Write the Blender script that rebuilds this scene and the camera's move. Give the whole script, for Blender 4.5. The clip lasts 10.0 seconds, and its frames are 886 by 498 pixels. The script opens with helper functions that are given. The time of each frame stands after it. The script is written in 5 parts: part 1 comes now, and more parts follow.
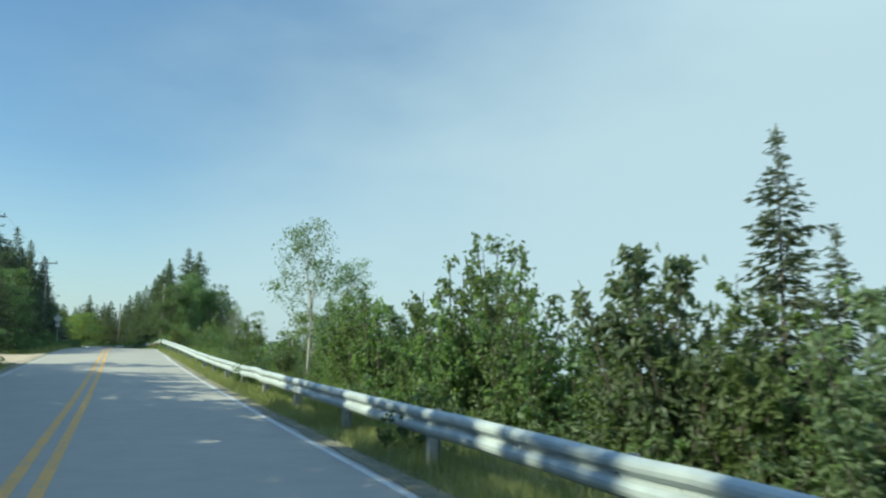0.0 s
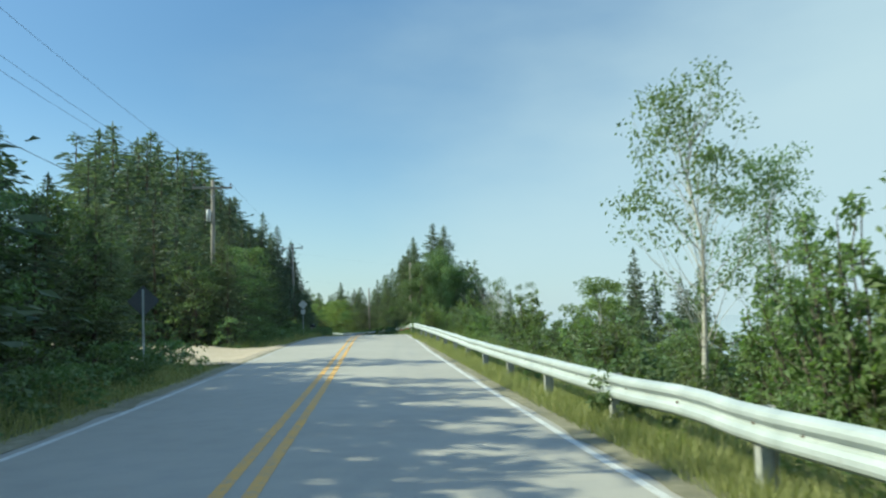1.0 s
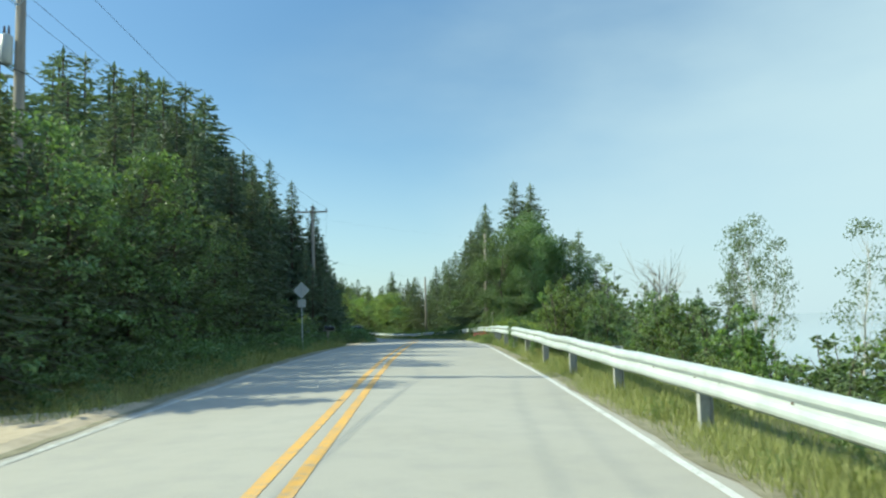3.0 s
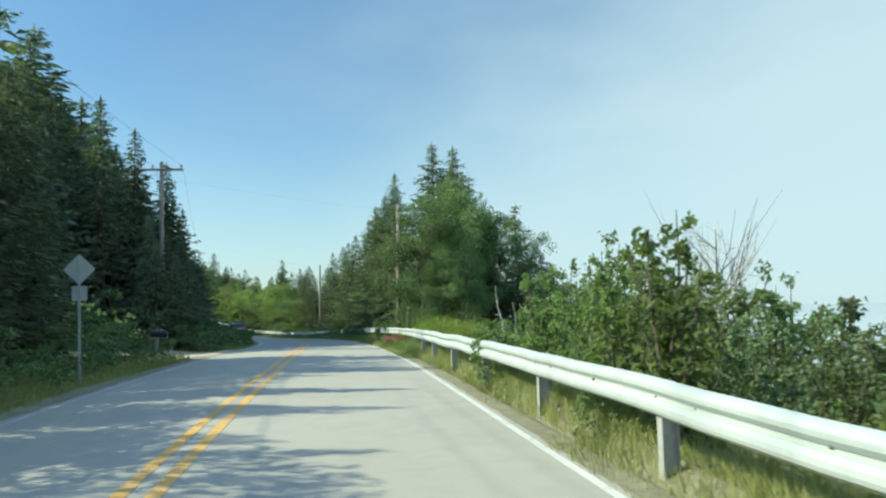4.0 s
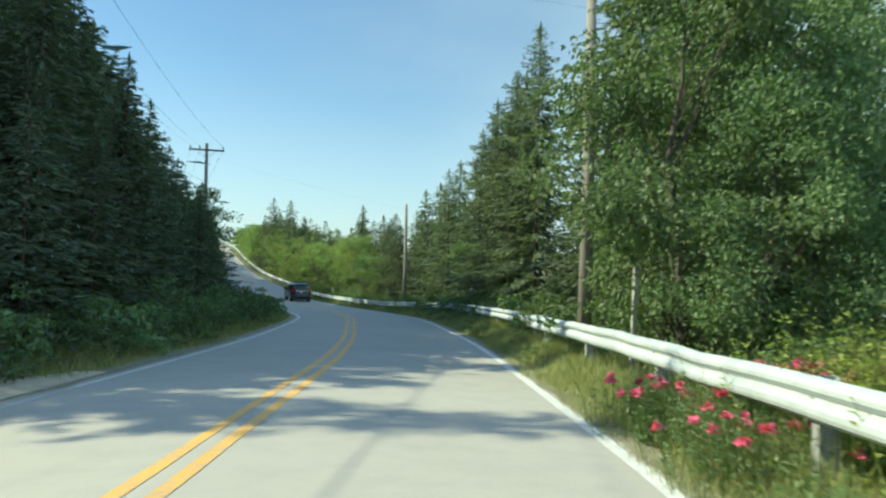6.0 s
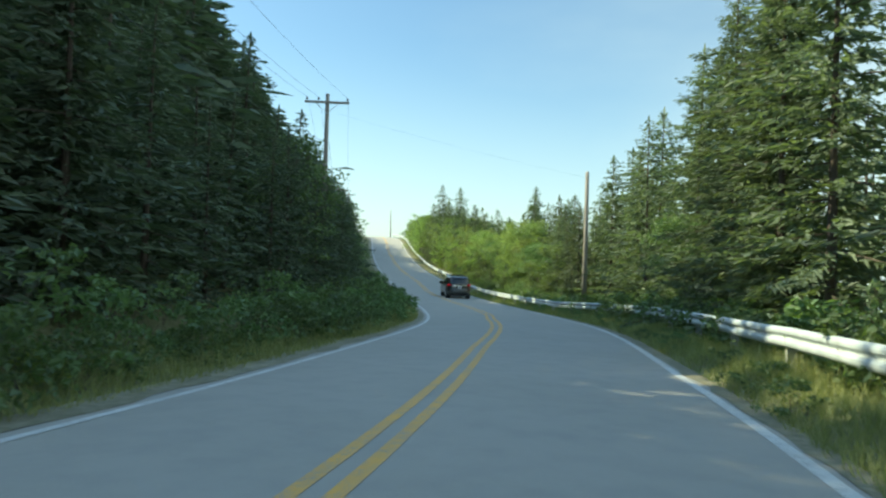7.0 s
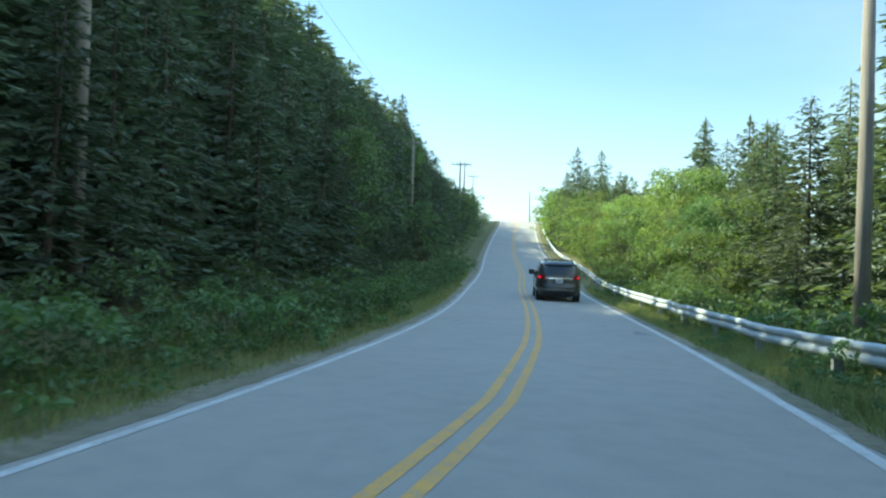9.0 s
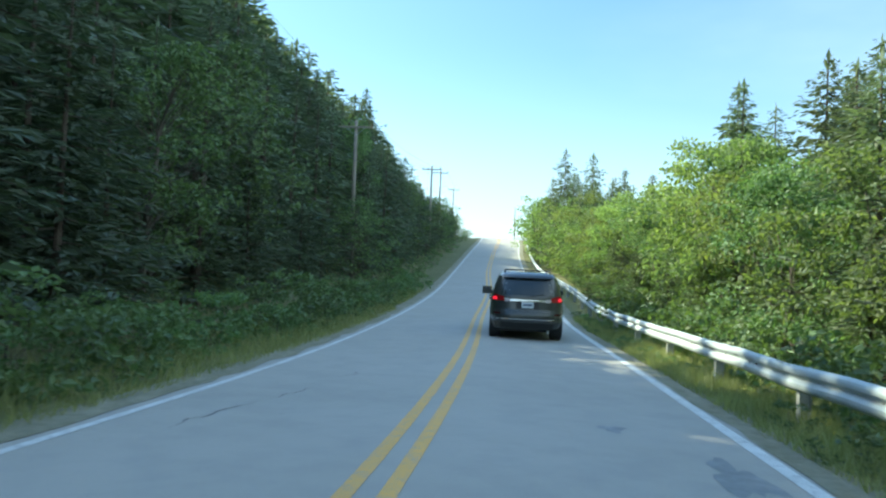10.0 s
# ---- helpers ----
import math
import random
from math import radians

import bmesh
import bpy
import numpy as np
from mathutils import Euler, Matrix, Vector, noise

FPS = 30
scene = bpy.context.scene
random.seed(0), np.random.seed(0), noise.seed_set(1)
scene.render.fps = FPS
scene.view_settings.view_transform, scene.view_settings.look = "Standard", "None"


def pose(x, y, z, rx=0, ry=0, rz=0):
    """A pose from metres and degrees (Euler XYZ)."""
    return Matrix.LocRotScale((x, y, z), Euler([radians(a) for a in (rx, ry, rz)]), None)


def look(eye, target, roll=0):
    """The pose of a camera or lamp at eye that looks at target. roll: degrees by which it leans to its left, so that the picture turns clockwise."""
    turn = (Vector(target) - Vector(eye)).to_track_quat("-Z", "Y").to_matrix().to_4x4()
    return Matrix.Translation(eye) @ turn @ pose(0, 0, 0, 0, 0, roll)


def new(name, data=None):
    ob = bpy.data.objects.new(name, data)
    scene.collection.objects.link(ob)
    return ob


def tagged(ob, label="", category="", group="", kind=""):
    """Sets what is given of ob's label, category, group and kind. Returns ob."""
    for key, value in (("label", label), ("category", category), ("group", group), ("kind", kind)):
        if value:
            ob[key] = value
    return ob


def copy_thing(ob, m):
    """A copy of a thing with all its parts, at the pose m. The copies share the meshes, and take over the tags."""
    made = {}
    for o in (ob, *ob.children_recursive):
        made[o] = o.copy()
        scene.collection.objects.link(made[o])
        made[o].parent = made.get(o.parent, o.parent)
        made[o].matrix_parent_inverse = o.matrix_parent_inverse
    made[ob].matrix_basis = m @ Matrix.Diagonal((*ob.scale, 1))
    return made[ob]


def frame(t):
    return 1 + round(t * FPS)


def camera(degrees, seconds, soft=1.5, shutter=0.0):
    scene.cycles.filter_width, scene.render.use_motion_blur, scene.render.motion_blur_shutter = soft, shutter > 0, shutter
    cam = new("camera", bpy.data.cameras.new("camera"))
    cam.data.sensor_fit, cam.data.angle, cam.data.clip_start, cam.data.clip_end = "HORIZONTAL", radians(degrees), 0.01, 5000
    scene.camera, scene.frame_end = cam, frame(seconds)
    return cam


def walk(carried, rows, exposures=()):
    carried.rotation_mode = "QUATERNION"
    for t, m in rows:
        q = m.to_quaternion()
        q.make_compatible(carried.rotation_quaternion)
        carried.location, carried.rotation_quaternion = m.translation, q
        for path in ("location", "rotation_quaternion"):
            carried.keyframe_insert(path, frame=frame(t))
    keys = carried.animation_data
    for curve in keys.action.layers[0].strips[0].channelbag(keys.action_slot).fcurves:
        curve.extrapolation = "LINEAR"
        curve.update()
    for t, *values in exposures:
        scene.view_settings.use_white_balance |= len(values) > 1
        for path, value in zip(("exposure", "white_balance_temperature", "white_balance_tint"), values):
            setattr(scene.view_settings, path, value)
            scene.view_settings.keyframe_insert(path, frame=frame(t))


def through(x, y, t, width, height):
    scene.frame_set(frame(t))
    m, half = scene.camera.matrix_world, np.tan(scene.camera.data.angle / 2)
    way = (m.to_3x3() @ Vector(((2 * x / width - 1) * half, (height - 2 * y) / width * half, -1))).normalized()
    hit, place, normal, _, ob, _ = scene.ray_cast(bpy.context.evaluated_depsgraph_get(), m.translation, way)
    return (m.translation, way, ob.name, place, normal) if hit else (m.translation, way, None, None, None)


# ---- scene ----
cam = camera(60.9, 10.0, soft=2.3, shutter=0.1)
PATH = [
    (0, (0.000, 0.000, 1.400), (-0.134, 1.981, 1.640), 0.8),
    (0.5, (-2.868, 6.374, 1.359), (-3.316, 8.312, 1.570), 0.4),
    (1, (-5.991, 12.747, 1.311), (-6.719, 14.601, 1.498), -1.6),
    (1.5, (-9.175, 19.029, 1.315), (-9.999, 20.844, 1.481), -2.6),
    (2, (-12.371, 25.243, 1.335), (-13.248, 27.032, 1.503), -2.2),
    (2.2, (-13.647, 27.722, 1.358), (-14.535, 29.505, 1.535), -1.7),
    (3.3, (-20.431, 41.430, 1.555), (-21.267, 43.237, 1.740), -0.7),
    (3.5, (-21.659, 43.915, 1.604), (-22.437, 45.747, 1.799), -0.7),
    (4, (-24.691, 50.128, 1.689), (-25.310, 52.023, 1.849), -1.3),
    (4.5, (-27.626, 56.192, 1.688), (-28.191, 58.106, 1.812), -1.3),
    (5, (-30.548, 62.342, 1.699), (-31.157, 64.243, 1.819), -0.4),
    (5.5, (-33.505, 68.603, 1.654), (-34.173, 70.486, 1.753), 0.6),
    (6, (-36.568, 74.818, 1.562), (-37.425, 76.623, 1.634), 1.3),
    (6.2, (-37.816, 77.281, 1.516), (-38.769, 79.038, 1.580), 1.5),
    (7.3, (-44.903, 90.443, 1.135), (-46.236, 91.933, 1.183), 2.4),
    (7.5, (-46.264, 92.782, 1.096), (-47.632, 94.240, 1.142), 2.8),
    (8, (-49.776, 98.612, 1.025), (-51.242, 99.973, 1.050), 3.8),
    (8.5, (-53.498, 104.352, 0.883), (-55.056, 105.606, 0.887), 3.2),
    (9, (-57.327, 109.937, 0.693), (-58.887, 111.189, 0.708), 2.0),
    (9.5, (-61.535, 115.248, 0.486), (-63.078, 116.519, 0.536), 2.3),
    (10, (-66.075, 120.315, 0.348), (-67.618, 121.585, 0.422), 2.6),
]
walk(cam, [(t, look(eye, target, roll)) for t, eye, target, roll in PATH],
     [(0.0, 0.48, 5650, -11), (2.0, 0.62, 5750, -11), (6.0, 0.8, 6000, -11), (7.4, 1.12, 6450, -12), (8.5, 1.28, 5950, -10), (10.0, 1.42, 5750, -8)])

# ---- light ----
SUN_YAW, SUN_EL = 113.0, 38.0        # degrees left of +y, degrees up
sun_way = Vector((-math.sin(radians(SUN_YAW)) * math.cos(radians(SUN_EL)),
                  math.cos(radians(SUN_YAW)) * math.cos(radians(SUN_EL)), math.sin(radians(SUN_EL))))
sun = new("sun", bpy.data.lights.new("sun", "SUN"))
sun.data.energy, sun.data.angle, sun.data.color = 4.6, radians(0.55), (1.0, 0.86, 0.62)
sun.matrix_world = look(sun_way * 100, (0, 0, 0))

world = bpy.data.worlds.new("sky")
scene.world = world
world.use_nodes = True
wn, wl = world.node_tree.nodes, world.node_tree.links
wn.clear()
w_out, w_bg = wn.new("ShaderNodeOutputWorld"), wn.new("ShaderNodeBackground")
w_sky = wn.new("ShaderNodeTexSky")
w_sky.sky_type, w_sky.sun_disc = "NISHITA", False
w_sky.sun_elevation, w_sky.sun_rotation = radians(SUN_EL), radians(360 - SUN_YAW)
w_sky.air_density, w_sky.dust_density, w_sky.ozone_density = 1.05, 0.6, 2.8
w_tc = wn.new("ShaderNodeTexCoord")
# a bank of sea fog lies off to the coast side and thins upwards
w_dot = wn.new("ShaderNodeVectorMath")
w_dot.operation = "DOT_PRODUCT"
w_dot.inputs[1].default_value = (0.93, 0.36, -1.1)
wl.new(w_tc.outputs["Generated"], w_dot.inputs[0])
w_noise = wn.new("ShaderNodeTexNoise")
w_noise.inputs["Scale"].default_value, w_noise.inputs["Detail"].default_value = 2.6, 7.0
w_long = wn.new("ShaderNodeMapping")
w_long.inputs["Scale"].default_value = (1.0, 1.0, 2.6)
wl.new(w_tc.outputs["Generated"], w_long.inputs["Vector"])
wl.new(w_long.outputs["Vector"], w_noise.inputs["Vector"])
w_mad = wn.new("ShaderNodeMath")
w_mad.operation = "MULTIPLY_ADD"
w_mad.inputs[1].default_value, w_mad.inputs[2].default_value = 0.62, -0.31
wl.new(w_noise.outputs["Fac"], w_mad.inputs[0])
w_sum = wn.new("ShaderNodeMath")
w_sum.operation = "ADD"
wl.new(w_dot.outputs["Value"], w_sum.inputs[0])
wl.new(w_mad.outputs[0], w_sum.inputs[1])
w_map = wn.new("ShaderNodeMapRange")
w_map.interpolation_type = "SMOOTHSTEP"
for key, value in (("From Min", -0.65), ("From Max", 0.35), ("To Min", 0.0), ("To Max", 0.92)):
    w_map.inputs[key].default_value = value
wl.new(w_sum.outputs[0], w_map.inputs["Value"])
w_mix = wn.new("ShaderNodeMix")
w_mix.data_type = "RGBA"
w_mix.inputs["B"].default_value = (4.95, 5.4, 5.7, 1)
w_xyz = wn.new("ShaderNodeSeparateXYZ")
wl.new(w_tc.outputs["Generated"], w_xyz.inputs[0])
w_low = wn.new("ShaderNodeMapRange")
w_low.interpolation_type = "SMOOTHSTEP"
for key, value in (("From Min", 0.30), ("From Max", -0.02), ("To Min", 0.0), ("To Max", 0.54)):
    w_low.inputs[key].default_value = value
wl.new(w_xyz.outputs["Z"], w_low.inputs["Value"])
w_max = wn.new("ShaderNodeMath")
w_max.operation = "MAXIMUM"
wl.new(w_map.outputs["Result"], w_max.inputs[0])
wl.new(w_low.outputs["Result"], w_max.inputs[1])
wl.new(w_max.outputs[0], w_mix.inputs["Factor"])
wl.new(w_sky.outputs["Color"], w_mix.inputs["A"])
# the sky's strength is raised towards the zenith, added fill from overhead
w_top = wn.new("ShaderNodeMapRange")
w_top.interpolation_type = "SMOOTHSTEP"
for key, value in (("From Min", 0.30), ("From Max", 1.0), ("To Min", 0.094), ("To Max", 0.19)):
    w_top.inputs[key].default_value = value
wl.new(w_xyz.outputs["Z"], w_top.inputs["Value"])
wl.new(w_top.outputs["Result"], w_bg.inputs["Strength"])
wl.new(w_mix.outputs["Result"], w_bg.inputs["Color"])
wl.new(w_bg.outputs[0], w_out.inputs[0])


# ---- materials ----
class Nodes:
    """A short way to write a node material."""

    def __init__(self, name):
        self.mat = bpy.data.materials.new(name)
        self.mat.use_nodes = True
        self.tree = self.mat.node_tree
        self.bsdf = self.tree.nodes["Principled BSDF"]
        self.out = self.tree.nodes["Material Output"]
        self.tc = self.add("ShaderNodeTexCoord")

    def add(self, kind, **values):
        node = self.tree.nodes.new(kind)
        for key, value in values.items():
            node.inputs[key.replace("_", " ")].default_value = value
        return node

    def link(self, a, b):
        self.tree.links.new(a, b)

    def noise(self, scale, detail=4.0, space="Object", stretch=None, rough=0.55):
        node = self.add("ShaderNodeTexNoise", Scale=scale, Detail=detail, Roughness=rough)
        src = self.tc.outputs[space]
        if stretch:
            m = self.add("ShaderNodeMapping")
            m.inputs["Scale"].default_value = stretch
            self.link(src, m.inputs["Vector"])
            src = m.outputs["Vector"]
        self.link(src, node.inputs["Vector"])
        return node.outputs["Fac"]

    def ramp(self, value, *stops):
        node = self.add("ShaderNodeValToRGB")
        e = node.color_ramp.elements
        while len(e) < len(stops):
            e.new(0.5)
        for k, (at_, c) in enumerate(stops):
            e[k].position, e[k].color = at_, (*c, 1) if len(c) == 3 else c
        self.link(value, node.inputs["Fac"])
        return node.outputs["Color"]

    def mix(self, fac, a, b, mode="MIX"):
        node = self.add("ShaderNodeMix")
        node.data_type, node.blend_type = "RGBA", mode
        for value, key in ((fac, "Factor"), (a, "A"), (b, "B")):
            if isinstance(value, (int, float)):
                node.inputs[key].default_value = value
            elif isinstance(value, tuple):
                node.inputs[key].default_value = (*value, 1)
            else:
                self.link(value, node.inputs[key])
        return node.outputs["Result"]

    def step(self, value, low, high, a=0.0, b=1.0):
        node = self.add("ShaderNodeMapRange")
        for key, v in (("From Min", low), ("From Max", high), ("To Min", a), ("To Max", b)):
            node.inputs[key].default_value = v
        self.link(value, node.inputs["Value"])
        return node.outputs["Result"]

    def bump(self, value, strength=0.3, distance=0.02):
        node = self.add("ShaderNodeBump", Strength=strength, Distance=distance)
        self.link(value, node.inputs["Height"])
        self.link(node.outputs["Normal"], self.bsdf.inputs["Normal"])

    def base(self, colour, rough=0.6, metal=0.0, spec=None):
        for value, key in ((colour, "Base Color"), (rough, "Roughness"), (metal, "Metallic"), (spec, "Specular IOR Level")):
            if value is None:
                continue
            if isinstance(value, tuple):
                self.bsdf.inputs[key].default_value = (*value, 1)
            elif isinstance(value, (int, float)):
                self.bsdf.inputs[key].default_value = value
            else:
                self.link(value, self.bsdf.inputs[key])
        return self


def leaf_material(name, dark, mid, light, through=0.35, rough=0.5):
    """Foliage: colour varies from tree to tree, clump to clump and leaf to leaf; light passes through."""
    n = Nodes(name)
    info, geo = n.add("ShaderNodeObjectInfo"), n.add("ShaderNodeNewGeometry")
    clump = n.noise(0.9, 3.0)
    leaf = n.ramp(geo.outputs["Random Per Island"], (0.0, dark), (0.55, mid), (1.0, light))
    body = n.ramp(clump, (0.3, dark), (0.55, mid), (0.75, light))
    c = n.mix(0.5, leaf, body)
    hue = n.add("ShaderNodeHueSaturation")
    n.link(n.step(info.outputs["Random"], 0, 1, 0.485, 0.515), hue.inputs["Hue"])
    n.link(n.step(info.outputs["Random"], 0, 1, 0.75, 1.25), hue.inputs["Value"])
    hue.inputs["Saturation"].default_value = 0.86
    n.link(c, hue.inputs["Color"])
    n.base(hue.outputs["Color"], rough, 0.0, 0.35)
    tr = n.add("ShaderNodeBsdfTranslucent")
    n.link(n.mix(1.0, hue.outputs["Color"], (1.18, 1.3, 0.52), "MULTIPLY"), tr.inputs["Color"])
    mx = n.add("ShaderNodeMixShader", Fac=through)
    n.link(n.bsdf.outputs[0], mx.inputs[1])
    n.link(tr.outputs[0], mx.inputs[2])
    n.link(mx.outputs[0], n.out.inputs["Surface"])
    return n.mat


def plain(name, colour, rough=0.5, metal=0.0, grain=40.0, vary=0.25, bump=0.15):
    n = Nodes(name)
    f = n.noise(grain, 5.0)
    big = n.noise(grain / 12, 3.0)
    lo, hi = tuple(v * (1 - vary) for v in colour), tuple(min(1.0, v * (1 + vary)) for v in colour)
    n.base(n.mix(0.5, n.ramp(f, (0.3, lo), (0.7, hi)), n.ramp(big, (0.3, lo), (0.7, hi))), rough, metal)
    if bump:
        n.bump(f, bump, 0.004)
    return n.mat


def asphalt_material():
    n = Nodes("asphalt")
    grain = n.noise(220.0, 6.0, rough=0.7)
    stone = n.add("ShaderNodeTexVoronoi", Scale=90.0)
    n.link(n.tc.outputs["Object"], stone.inputs["Vector"])
    big = n.noise(0.35, 5.0, stretch=(1, 1, 1))
    mid = n.noise(2.2, 5.0)
    c = n.ramp(grain, (0.25, (0.285, 0.27, 0.232)), (0.55, (0.37, 0.35, 0.302)), (0.8, (0.45, 0.425, 0.37)))
    c = n.mix(n.step(stone.outputs["Distance"], 0.1, 0.6, 0.35, 0.0), c, (0.47, 0.45, 0.40))
    c = n.mix(n.step(big, 0.35, 0.7, 0.0, 0.45), c, (0.43, 0.41, 0.365))
    c = n.mix(n.step(mid, 0.45, 0.75, 0.0, 0.3), c, (0.27, 0.27, 0.265))
    n.base(c, n.step(mid, 0.3, 0.7, 0.78, 0.92), 0.0, 0.35)
    n.bump(grain, 0.35, 0.006)
    return n.mat


def paint_material(name, colour, wear_low, wear_high):
    n = Nodes(name)
    wear = n.mix(0.5, n.noise(7.0, 8.0, rough=0.75), n.noise(60.0, 6.0, rough=0.8))
    c = n.mix(n.step(wear, wear_low, wear_high, 1.0, 0.0), (0.29, 0.29, 0.275), colour)
    c = n.mix(n.step(n.noise(1.3, 4.0), 0.4, 0.75, 0.0, 0.3), c, (0.24, 0.22, 0.18))
    n.base(c, 0.65)
    n.bump(n.noise(200.0, 5.0), 0.25, 0.004)
    return n.mat


def earth_material(name, a, b, c, scale=1.0, bump=0.6):
    n = Nodes(name)
    fine, mid, big = n.noise(45.0 * scale, 8.0, rough=0.7), n.noise(4.0 * scale, 6.0), n.noise(0.4 * scale, 4.0)
    col = n.mix(n.step(mid, 0.35, 0.65), n.ramp(fine, (0.3, a), (0.7, b)), n.ramp(fine, (0.3, b), (0.7, c)))
    col = n.mix(n.step(big, 0.35, 0.7, 0.0, 0.5), col, a)
    n.base(col, 0.95, 0.0, 0.2)
    n.bump(fine, bump, 0.03)
    return n.mat


def bark_material(name, a, b, stretch=(9, 9, 1.6)):
    n = Nodes(name)
    f = n.noise(3.0, 8.0, stretch=stretch, rough=0.7)
    n.base(n.mix(n.step(n.noise(1.2, 4.0), 0.4, 0.7, 0.0, 0.5), n.ramp(f, (0.3, a), (0.7, b)), a), 0.9, 0.0, 0.2)
    n.bump(f, 0.6, 0.02)
    return n.mat


def steel_material():
    n = Nodes("galvanised_steel")
    spangle = n.add("ShaderNodeTexVoronoi", Scale=45.0)
    n.link(n.tc.outputs["Object"], spangle.inputs["Vector"])
    streak = n.noise(3.0, 6.0, stretch=(1, 1, 0.25))
    c = n.mix(0.35, n.ramp(streak, (0.3, (0.38, 0.43, 0.43)), (0.7, (0.53, 0.58, 0.58))),
              n.ramp(spangle.outputs["Color"], (0.0, (0.40, 0.44, 0.45)), (1.0, (0.53, 0.57, 0.57))))
    c = n.mix(n.step(n.noise(9.0, 6.0), 0.62, 0.8, 0.0, 0.5), c, (0.30, 0.26, 0.20))
    n.base(c, n.step(streak, 0.3, 0.7, 0.5, 0.7), 0.2)
    n.bump(n.noise(2.5, 4.0), 0.25, 0.03)
    return n.mat


M = {
    "asphalt": asphalt_material(),
    "yellow": paint_material("worn_yellow_paint", (0.72, 0.40, 0.06), 0.475, 0.635),
    "white": paint_material("worn_white_paint", (0.66, 0.66, 0.63), 0.495, 0.62),
    "faded": paint_material("faded_white_paint", (0.55, 0.55, 0.52), 0.46, 0.56),
    "soil": earth_material("verge_soil", (0.11, 0.12, 0.045), (0.18, 0.18, 0.08), (0.26, 0.24, 0.13)),
    "gravel": earth_material("shoulder_gravel", (0.17, 0.16, 0.10), (0.28, 0.26, 0.18), (0.40, 0.37, 0.28), 1.6),
    "sand": earth_material("driveway_sand", (0.38, 0.31, 0.22), (0.50, 0.42, 0.31), (0.60, 0.52, 0.40), 1.2),
    "steel": steel_material(),
    "post_steel": plain("dull_galvanised_post", (0.42, 0.43, 0.42), 0.6, 0.25, 14, 0.3, 0.15),
    "post": bark_material("weathered_post_wood", (0.24, 0.23, 0.20), (0.42, 0.40, 0.36)),
    "pole": bark_material("weathered_pole_wood", (0.20, 0.18, 0.15), (0.36, 0.33, 0.29), (7, 7, 0.35)),
    "bark": bark_material("spruce_bark", (0.07, 0.055, 0.045), (0.16, 0.13, 0.11)),
    "bark2": bark_material("maple_bark", (0.08, 0.07, 0.055), (0.17, 0.15, 0.125)),
    "birch": bark_material("birch_bark", (0.34, 0.32, 0.28), (0.66, 0.64, 0.58), (2.2, 2.2, 8)),
    "dead": bark_material("bare_grey_wood", (0.30, 0.28, 0.25), (0.52, 0.50, 0.46)),
}
M.update({
    "spruce": leaf_material("spruce_needles", (0.066, 0.100, 0.072), (0.112, 0.155, 0.108), (0.175, 0.215, 0.14), 0.3, 0.6),
    # a paler copy of the needles, mostly for the coast side
    "spruce_pale": leaf_material("pale_spruce_needles", (0.080, 0.110, 0.070), (0.135, 0.175, 0.108), (0.225, 0.26, 0.16), 0.35, 0.6),
    "maple": leaf_material("maple_leaves", (0.075, 0.13, 0.048), (0.14, 0.22, 0.08), (0.245, 0.325, 0.13), 0.34),
    "birch_leaf": leaf_material("birch_leaves", (0.11, 0.165, 0.07), (0.18, 0.25, 0.11), (0.28, 0.35, 0.18), 0.5),
    "sunleaf": leaf_material("young_leaves", (0.14, 0.19, 0.06), (0.24, 0.31, 0.10), (0.37, 0.43, 0.17), 0.5),
    "willow": leaf_material("willow_leaves", (0.10, 0.15, 0.075), (0.17, 0.24, 0.12), (0.29, 0.36, 0.21), 0.45),
    "alder": leaf_material("alder_leaves", (0.105, 0.16, 0.055), (0.19, 0.27, 0.095), (0.31, 0.38, 0.16), 0.52),
})
M.update({
    "weed": leaf_material("weed_leaves", (0.11, 0.16, 0.03), (0.22, 0.28, 0.05), (0.38, 0.40, 0.08), 0.45),
    "goldenrod": leaf_material("goldenrod_leaves", (0.19, 0.25, 0.035), (0.35, 0.42, 0.06), (0.55, 0.56, 0.11), 0.5),
    "grass": leaf_material("verge_grass", (0.16, 0.18, 0.05), (0.30, 0.315, 0.10), (0.47, 0.45, 0.20), 0.3, 0.6),
    "petal": leaf_material("rose_petals", (0.46, 0.015, 0.10), (0.58, 0.03, 0.17), (0.70, 0.08, 0.27), 0.25),
})
M.update({
    "cable": plain("black_cable", (0.025, 0.026, 0.028), 0.6, 0.0, 60, 0.2, 0.0),
    "alu": plain("dull_aluminium", (0.55, 0.56, 0.56), 0.45, 0.5, 30, 0.12, 0.05),
    "dark_alu": plain("dark_sign_back", (0.10, 0.11, 0.12), 0.5, 0.3, 30, 0.2, 0.05),
    "can": plain("grey_enamel", (0.42, 0.44, 0.44), 0.4, 0.1, 20, 0.12, 0.05),
    "porcelain": plain("brown_porcelain", (0.10, 0.06, 0.04), 0.25, 0.0, 20, 0.2, 0.0),
    "black_box": plain("black_mailbox_paint", (0.03, 0.032, 0.035), 0.4, 0.2, 40, 0.3, 0.05),
})


